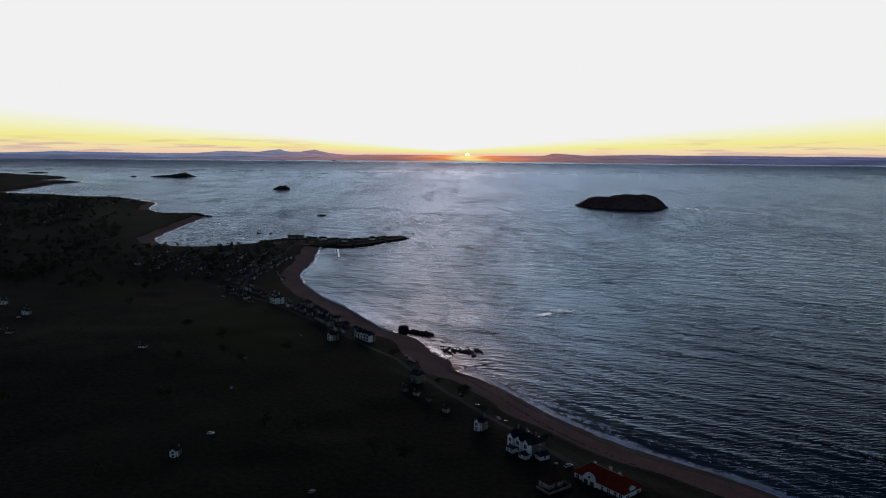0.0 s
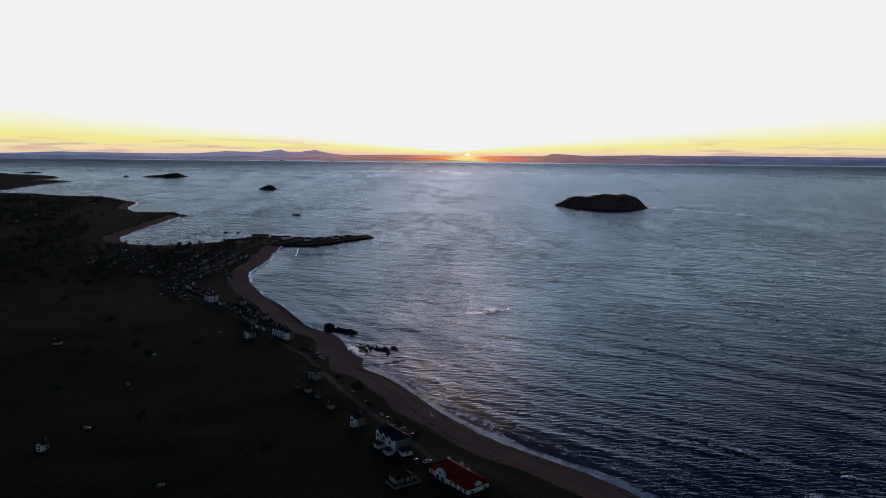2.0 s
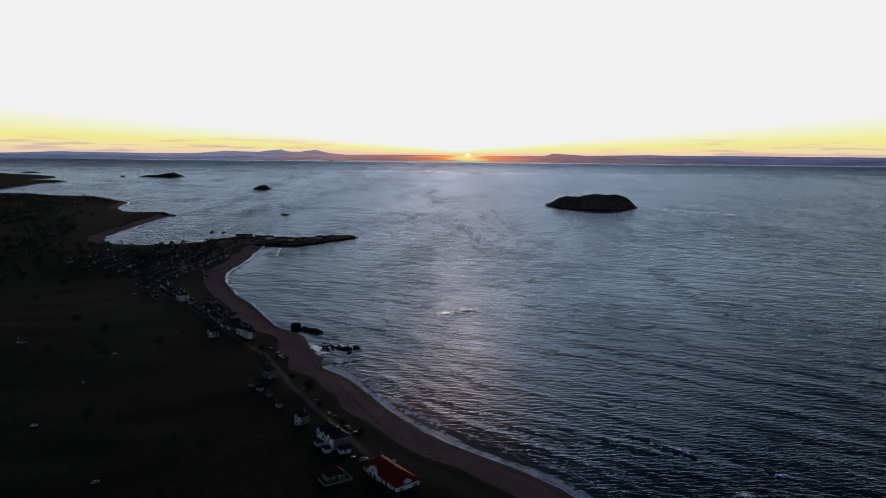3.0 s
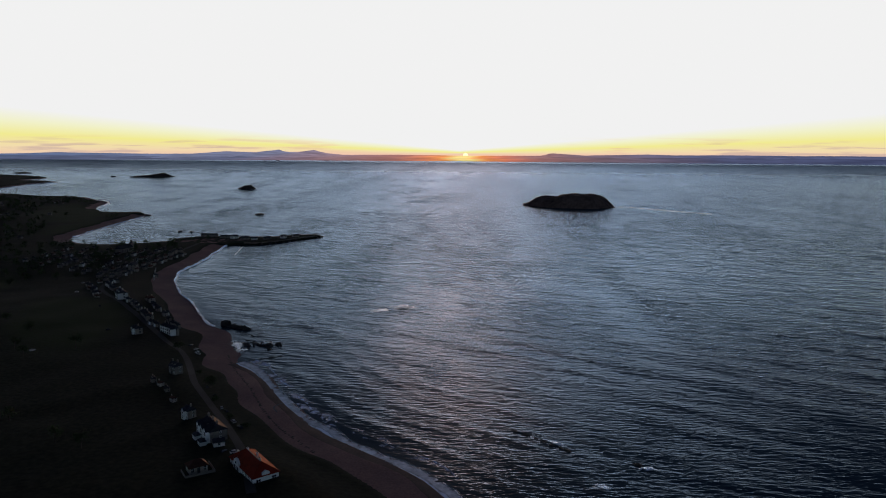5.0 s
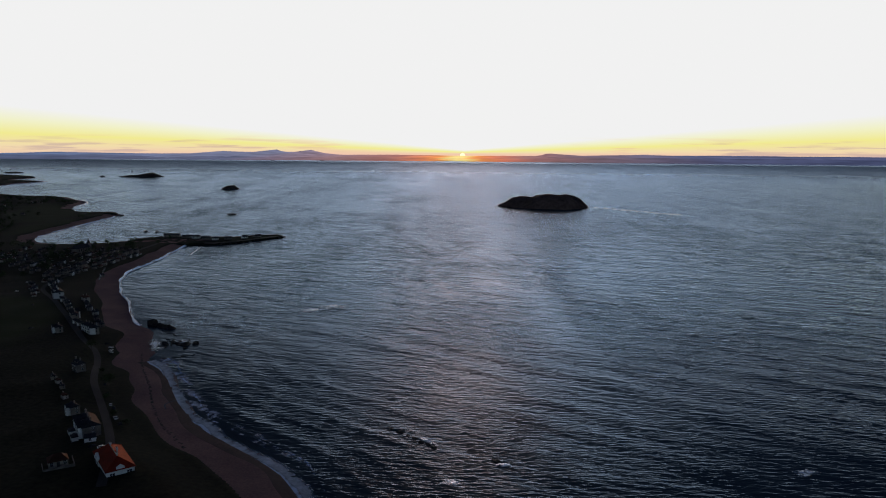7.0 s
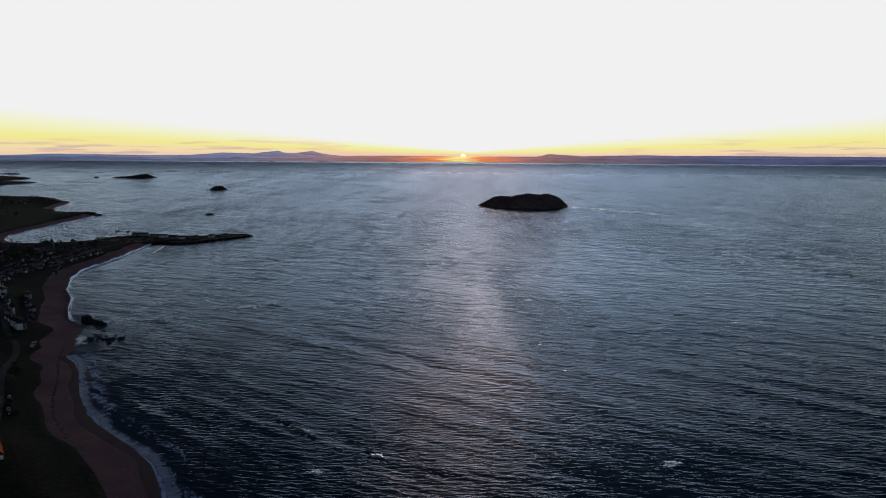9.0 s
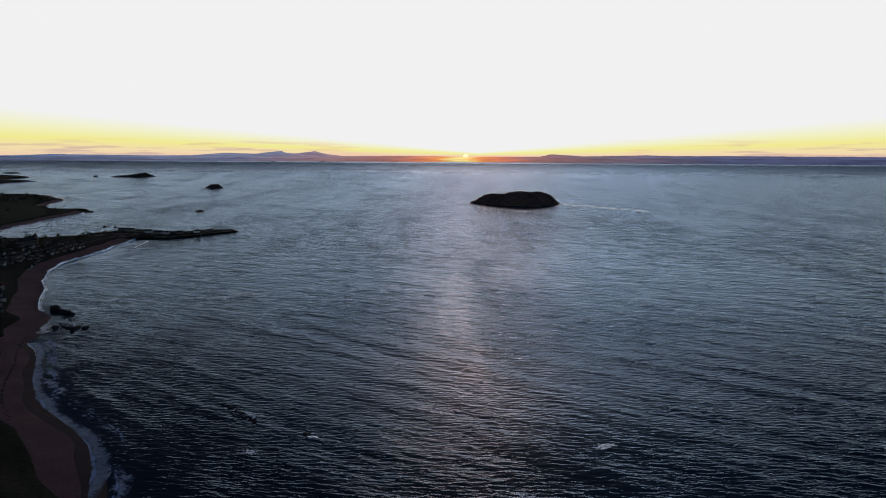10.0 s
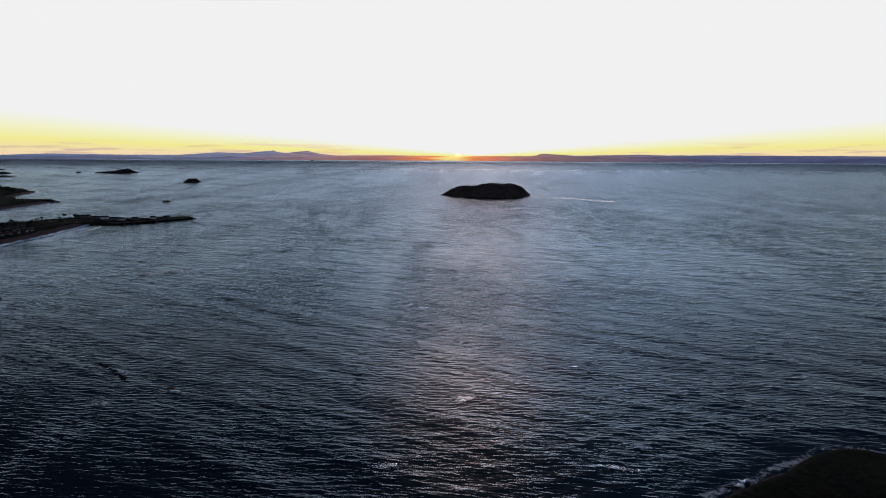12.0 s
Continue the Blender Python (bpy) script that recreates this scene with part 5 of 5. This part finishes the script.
# --- church with a spire in the old town
def church():
    root = new("church")
    part("nave", gable_walls(17, 7, 4.6, 3.2, .1), M_STONE, root)
    part("roof", roof_mesh(17, 7, 4.6, 3.2, .3, 0), M_SLATE, root)
    bm = bmesh.new()
    box(bm, 8.52, -1.7, -2, 12, 1.7, 7.5)
    tw = part("tower", bm, M_STONE, root)
    bm = bmesh.new()
    bmesh.ops.create_cone(bm, cap_ends=True, segments=8, radius1=1.9, radius2=.06, depth=4.5, matrix=Matrix.Translation((10.26, 0, 9.75)))
    part("spire", bm, M_SLATE, tw)
    for x in (-6, -3, 0, 3, 6):
        for s in (-1, 1):
            window(root, x, s * 3.5, 1.4, .9, 2.4, s)
    return tagged(root, "grey stone church with a slim slate spire", "church")


put(church(), -268, 655, 80)
spots.append((-268, 668, 10))


# ================= harbour =================
def shed(L, W, h, rise, wall, roof, label):
    root = new("harbour_building")
    part("wall", gable_walls(L, W, h, rise, .1), wall, root)
    part("roof", roof_mesh(L, W, h, rise, .2, 0), roof, root)
    for k in range(max(2, int(L / 4))):
        x = -L / 2 + (k + .5) * L / max(2, int(L / 4))
        for s in (-1, 1):
            window(root, x, s * W / 2, .9, .8, 1.1, s)
    return tagged(root, label, "building", "harbour buildings")


for L, W, h, rise, x, y, turn, white in ((18, 6, 3.4, .9, -236, 779, 4, False), (11, 5, 2.2, 1.0, -216, 776, 2, False), (8, 5, 2.8, 1.4, -203, 772, 0, True), (9, 5, 2.6, 1.3, -188, 766, 8, False),
                                         (6, 4, 2.4, 1.2, -176, 763, -5, True), (8, 4.5, 2.4, 1.2, -163, 768, 30, False), (6, 4, 2.4, 1.3, -149, 782, 48, True), (7, 4, 2.2, 1.0, -138, 793, 50, False)):
    put(shed(L, W, h, rise, M_WHITE if white else M_STONE, M_SLATE, "small white harbour building with a slate roof" if white else "grey stone harbour building with a slate roof"), x, y, turn, .1)

# sea wall round the harbour arm
WALL = along((-178, 738), (-250, 784))
for i in range(0, len(WALL) - 2, 2):
    p, q = WALL[i], WALL[min(i + 2, len(WALL) - 1)]
    dv = q - p
    if np.linalg.norm(dv) < .5:
        continue
    bm = bmesh.new()
    box(bm, -np.linalg.norm(dv) / 2 - .05, .2, -3, np.linalg.norm(dv) / 2 + .05, 1.3, 2.5)
    ob = tagged(part("sea_wall", bm, M_HARBOUR), "length of dark stone harbour sea wall", "wall", "harbour walls")
    ob.matrix_world = pose((p[0] + q[0]) / 2, (p[1] + q[1]) / 2, 0, 0, 0, math.degrees(math.atan2(dv[1], dv[0])))


# ================= boats and ships =================
def boat(L, x, y, turn, label):
    root = new("boat")
    bm = bmesh.new()
    secs = []
    for f, w in ((-.5, .75), (-.2, 1), (.15, .9), (.38, .5), (.5, .05)):
        secs.append([bm.verts.new((f * L, s * w * L * .16, z)) for s, z in ((-1, .12 * L), (-.7, -.04 * L), (.7, -.04 * L), (1, .12 * L))])
    for a, b in zip(secs, secs[1:]):
        for i in range(3):
            bm.faces.new((a[i], b[i], b[i + 1], a[i + 1]))
        bm.faces.new((a[3], b[3], b[0], a[0]))
    bm.faces.new(secs[0])
    bm.faces.new(secs[-1][::-1])
    bmesh.ops.recalc_face_normals(bm, faces=bm.faces)
    part("hull", bm, M_DOOR, root)
    bm = bmesh.new()
    box(bm, -.3 * L, -.09 * L, .12 * L, -.05 * L, .09 * L, .27 * L)
    part("cabin", bm, M_CREAM, root)
    bm = bmesh.new()
    bmesh.ops.create_cone(bm, cap_ends=True, segments=6, radius1=.012 * L, radius2=.006 * L, depth=.5 * L, matrix=Matrix.Translation((.05 * L, 0, .36 * L)))
    part("mast", bm, M_DOOR, root)
    root.matrix_world = pose(x, y, 0, 0, 0, turn)
    return tagged(root, label, "boat")


boat(5, -300, 835, 20, "small dark fishing boat moored in the west bay")
boat(5, -284, 833, 50, "small dark fishing boat moored in the west bay")


def ship(x, y, L):
    root = new("ship")
    bm = bmesh.new()
    v = [bm.verts.new(p) for p in ((-L / 2, -L * .07, 0), (L * .42, -L * .07, 0), (L * .42, L * .07, 0), (-L / 2, L * .07, 0),
                                   (-L / 2, -L * .07, L * .06), (L * .5, -L * .07, L * .08), (L * .5, L * .07, L * .08), (-L / 2, L * .07, L * .06))]
    for f in ((0, 1, 5, 4), (1, 2, 6, 5), (2, 3, 7, 6), (3, 0, 4, 7), (4, 5, 6, 7), (3, 2, 1, 0)):
        bm.faces.new([v[i] for i in f])
    part("hull", bm, M_DOOR, root)
    bm = bmesh.new()
    box(bm, -L * .46, -L * .06, L * .06, -L * .3, L * .06, L * .2)
    box(bm, -L * .42, -L * .04, L * .2, -L * .34, L * .04, L * .25)
    part("superstructure", bm, M_CREAM, root)
    root.matrix_world = pose(x, y, 0.05, 0, 0, 0)
    return tagged(root, "distant cargo ship at anchor off the far shore", "ship", "anchored ships")


for x, L in ((-2180, 12), (-1720, 10), (-1240, 10), (-1170, 22), (-905, 20)):
    ship(x, far_foot(x) - 60, L)


# ================= cars =================
def paint(name, c):
    return material(name, c, .25, .08, .5, 2.0, 0)


CARPAINT = [paint("white_car_paint", (.75, .75, .75)), paint("silver_car_paint", (.5, .51, .53)), paint("dark_car_paint", (.03, .035, .05))]
M_TYRE = material("tyre", (.02, .02, .02), .9)


def car(mat, label):
    root = new("car")
    bm = bmesh.new()
    prof = [(-2.05, .35), (-2.1, .75), (-1.95, .92), (-1.25, .98), (1.05, .92), (1.9, .8), (2.1, .6), (2.08, .35)]
    a = [bm.verts.new((x, -.86, z)) for x, z in prof]
    b = [bm.verts.new((x, .86, z)) for x, z in prof]
    bm.faces.new(a)
    bm.faces.new(b[::-1])
    for i in range(len(prof)):
        bm.faces.new([a[i], b[i], b[(i + 1) % len(prof)], a[(i + 1) % len(prof)]])
    bmesh.ops.recalc_face_normals(bm, faces=bm.faces)
    body = part("body", bm, mat, root)
    for nm, m, pts in (("cabin_glass", M_GLASS, [(-1.85, .95, .78), (1.0, .93, .78), (.35, 1.36, .62), (-1.4, 1.38, .62)]), ("roof", mat, [(-1.4, 1.38, .63), (.35, 1.36, .63), (.2, 1.45, .56), (-1.2, 1.47, .56)])):
        bm = bmesh.new()
        a = [bm.verts.new((x, -w, z)) for x, z, w in pts]
        b = [bm.verts.new((x, w, z)) for x, z, w in pts]
        bm.faces.new(a)
        bm.faces.new(b[::-1])
        for i in range(4):
            bm.faces.new([a[i], b[i], b[(i + 1) % 4], a[(i + 1) % 4]])
        bmesh.ops.recalc_face_normals(bm, faces=bm.faces)
        part(nm, bm, m, body if nm == "cabin_glass" else root)
    for x in (-1.3, 1.3):
        for y in (-.78, .78):
            bm = bmesh.new()
            bmesh.ops.create_cone(bm, cap_ends=True, segments=14, radius1=.33, radius2=.33, depth=.22, matrix=Matrix.Translation((x, y, .33)) @ Matrix.Rotation(math.pi / 2, 4, "X"))
            part("wheel", bm, M_TYRE, root)
    return tagged(root, label, "car", "parked cars")


CARS = [car(CARPAINT[0], "white car parked on the road above the beach"), car(CARPAINT[1], "silver car parked by the houses"), car(CARPAINT[2], "dark car parked by the houses")]
first = set()
def park(k, x, y, turn):
    m = pose(x, y, height_at(x, y) + .02, 0, 0, turn) @ Matrix.Scale(0.78, 4)
    if k in first:
        copy_thing(CARS[k], m)
    else:
        first.add(k)
        CARS[k].matrix_world = m


park(0, 23.3, 227.3, 40)
for i in (0, 1, 3, 4, 6, 8):
    park((2, 1, 2, 2, 0, 2, 2, 0, 2)[i], 14.5 - i * 3.9 + random.uniform(-.9, .9), 251 + i * 5.4 + random.uniform(-1.2, 1.2), 126 + random.uniform(-10, 10))
for i in range(9):
    park((0, 0, 1)[i % 3], -171 - i * 2.6, 532 + i * 5.2, 116 + random.uniform(-4, 4))
for x, y in ((19, 228), (-50, 352), (-47, 347), (-45, 344), (-56, 358), (-118, 288), (-107, 240), (-58, 201), (-128, 330), (-196, 470), (-214, 505), (-150, 425), (-112, 372), (-295, 396)):
    if clear(x, y, 1.5):
        park(random.choice((0, 0, 1, 2)), x, y, random.uniform(0, 180))


# ================= road along the sea front =================
ROAD = catmull([(40, 200), (27, 226), (14, 246), (-4, 270), (-24, 296), (-48, 336), (-72, 360), (-108, 400), (-150, 446), (-188, 488), (-203, 540), (-212, 620), (-222, 720)], 4.0)


def road_strip():
    tan = np.gradient(ROAD, axis=0)
    tan /= np.linalg.norm(tan, axis=1, keepdims=True)
    nor = np.stack([tan[:, 1], -tan[:, 0]], -1)
    verts, faces = [], []
    for p, n in zip(ROAD, nor):
        for o in (-1.6, -0.8, 0, 0.8, 1.6):
            q = p + n * o
            verts.append((q[0], q[1], height_at(*q) + .12))
    for i in range(len(ROAD) - 1):
        for k in range(4):
            a = i * 5 + k
            faces.append((a, a + 1, a + 6, a + 5))
    return tagged(new("road", mesh_from("road", verts, faces, M_ASPHALT, True)), "narrow asphalt road behind the beach", "road", kind="structure")


road_strip()


# ================= trees and shrubs =================
def tree(seed, h, spread, label, shrub=False):
    rnd = random.Random(seed)
    root = new("shrub" if shrub else "tree")
    bm = bmesh.new()
    segs = [(0, 0, 0, .16 * h / 6)]
    for k in range(1, 5):
        segs.append((rnd.gauss(0, .1) * k, rnd.gauss(0, .1) * k, h * .62 * k / 4, .16 * h / 6 * (1 - .2 * k)))
    tips = []

    def limb(a, b, r0, r1):
        d = Vector(b) - Vector(a)
        m = Matrix.Translation((Vector(a) + Vector(b)) / 2) @ d.to_track_quat("Z", "X").to_matrix().to_4x4()
        bmesh.ops.create_cone(bm, cap_ends=True, segments=6, radius1=r0, radius2=r1, depth=d.length, matrix=m)
    for a, b in zip(segs, segs[1:]):
        limb(a[:3], b[:3], a[3], b[3])
    for k in range(8):
        s = segs[rnd.choice((2, 3, 4))]
        th = rnd.uniform(0, 6.28)
        e = (s[0] + math.cos(th) * spread * rnd.uniform(.4, .8), s[1] + math.sin(th) * spread * rnd.uniform(.4, .8), s[2] + h * rnd.uniform(.08, .3))
        limb(s[:3], e, s[3] * .5, .03)
        tips.append(e)
    part("trunk", bm, M_BARK, root)
    verts, faces = [], []
    for _ in range(420 if not shrub else 260):
        c = rnd.choice(tips + [(0, 0, h * .75)])
        p = Vector(c) + Vector((rnd.gauss(0, spread * .28), rnd.gauss(0, spread * .28), rnd.gauss(0, h * .1)))
        s = rnd.uniform(.18, .4)
        u = Vector((rnd.gauss(0, 1), rnd.gauss(0, 1), rnd.gauss(0, 1))).normalized()
        w = u.cross(Vector((rnd.gauss(0, 1), rnd.gauss(0, 1), rnd.gauss(0, 1)))).normalized()
        n = len(verts)
        verts += [p - u * s, p + w * s * .6, p + u * s, p - w * s * .6]
        faces.append((n, n + 1, n + 2, n + 3))
    cr = new("crown", mesh_from("crown", verts, faces, M_LEAF))
    cr.parent = root
    return tagged(root, label, "shrub" if shrub else "tree", "trees and shrubs")


TREES = [tree(1, 6.5, 2.6, "dark leafy tree in a garden"), tree(2, 5.0, 2.4, "dark rounded tree in a garden"), tree(3, 7.5, 2.8, "tall dark tree behind the houses"), tree(4, 2.2, 1.6, "low dark shrub on the bank", True)]
used = set()


def plant(k, x, y):
    m = pose(x, y, height_at(x, y) - .1, 0, 0, random.uniform(0, 360))
    if k in used:
        copy_thing(TREES[k], m)
    else:
        used.add(k)
        TREES[k].matrix_world = m


for i in range(46):
    f = random.random()
    x, y = 44 - 100 * f + random.gauss(0, 3), 224 + 130 * f + random.gauss(0, 3)
    d = inland(x, y)
    if 26 < d < 60 and x < 22 and clear(x, y, 2) and (x - 34.6) ** 2 + (y - 216) ** 2 > 150 and min((x - a) ** 2 + (y - b) ** 2 for a, b in ((9.8, 242), (5, 246), (14, 237), (16, 232), (4, 237), (-6.5, 258), (16.4, 212.6))) > 30:
        plant(random.choice((1, 3, 3)), x, y)
for i in range(26):
    x, y = random.uniform(-320, -20), random.uniform(200, 440)
    if clear(x, y, 3) and inland(x, y) > 75:
        plant(random.choice((0, 1, 2)), x, y)
for i in range(150):
    x, y = random.uniform(-960, -430), random.uniform(640, 1250)
    if clear(x, y, 2) and inland(x, y) > 35 and not (y > 1000 and x > -640):
        plant(random.choice((0, 1, 2, 2)), x, y)
for i in range(110):
    x, y = random.uniform(-460, -225), random.uniform(480, 690)
    if clear(x, y, 1.0) and inland(x, y) > 20:
        plant(random.choice((0, 1, 1)), x, y)


def woods():
    """Garden trees and copses between the far houses."""
    rnd = random.Random(9)
    spots_near = np.array([(a, b) for a, b, _ in spots])
    verts, faces = [], []
    plan = np.array([(rnd.uniform(-1000, -215), rnd.uniform(500, 1260)) for _ in range(3400)])
    px, py = plan[:, 0], plan[:, 1]
    inl = coast_distance(px, py)
    level = land_height(px, py, inl)
    keep = (vnoise(px, py, 0.02, 31) > 0.36) & (inl > 22) & (mown(px, py) < 0.3)
    for (x, y), base in zip(plan[keep], level[keep]):
        if ((spots_near - (x, y)) ** 2).sum(1).min() < 22:
            continue
        h, r = rnd.uniform(2.5, 5.5), rnd.uniform(1.6, 3.4)
        for _ in range(26):
            p = Vector((x + rnd.gauss(0, r * 0.5), y + rnd.gauss(0, r * 0.5), base + h * rnd.uniform(0.15, 1.0)))
            u = Vector((rnd.gauss(0, 1), rnd.gauss(0, 1), rnd.gauss(0, 1))).normalized()
            w = u.cross(Vector((rnd.gauss(0, 1), rnd.gauss(0, 1), rnd.gauss(0, 1)))).normalized()
            sz = rnd.uniform(0.5, 1.0)
            n = len(verts)
            verts += [p - u * sz, p + w * sz * 0.7, p + u * sz, p - w * sz * 0.7]
            faces.append((n, n + 1, n + 2, n + 3))
    return tagged(new("woods", mesh_from("woods", verts, faces, M_LEAF)), "dark crowns of garden trees between the far houses", "trees", kind="stuff")


woods()
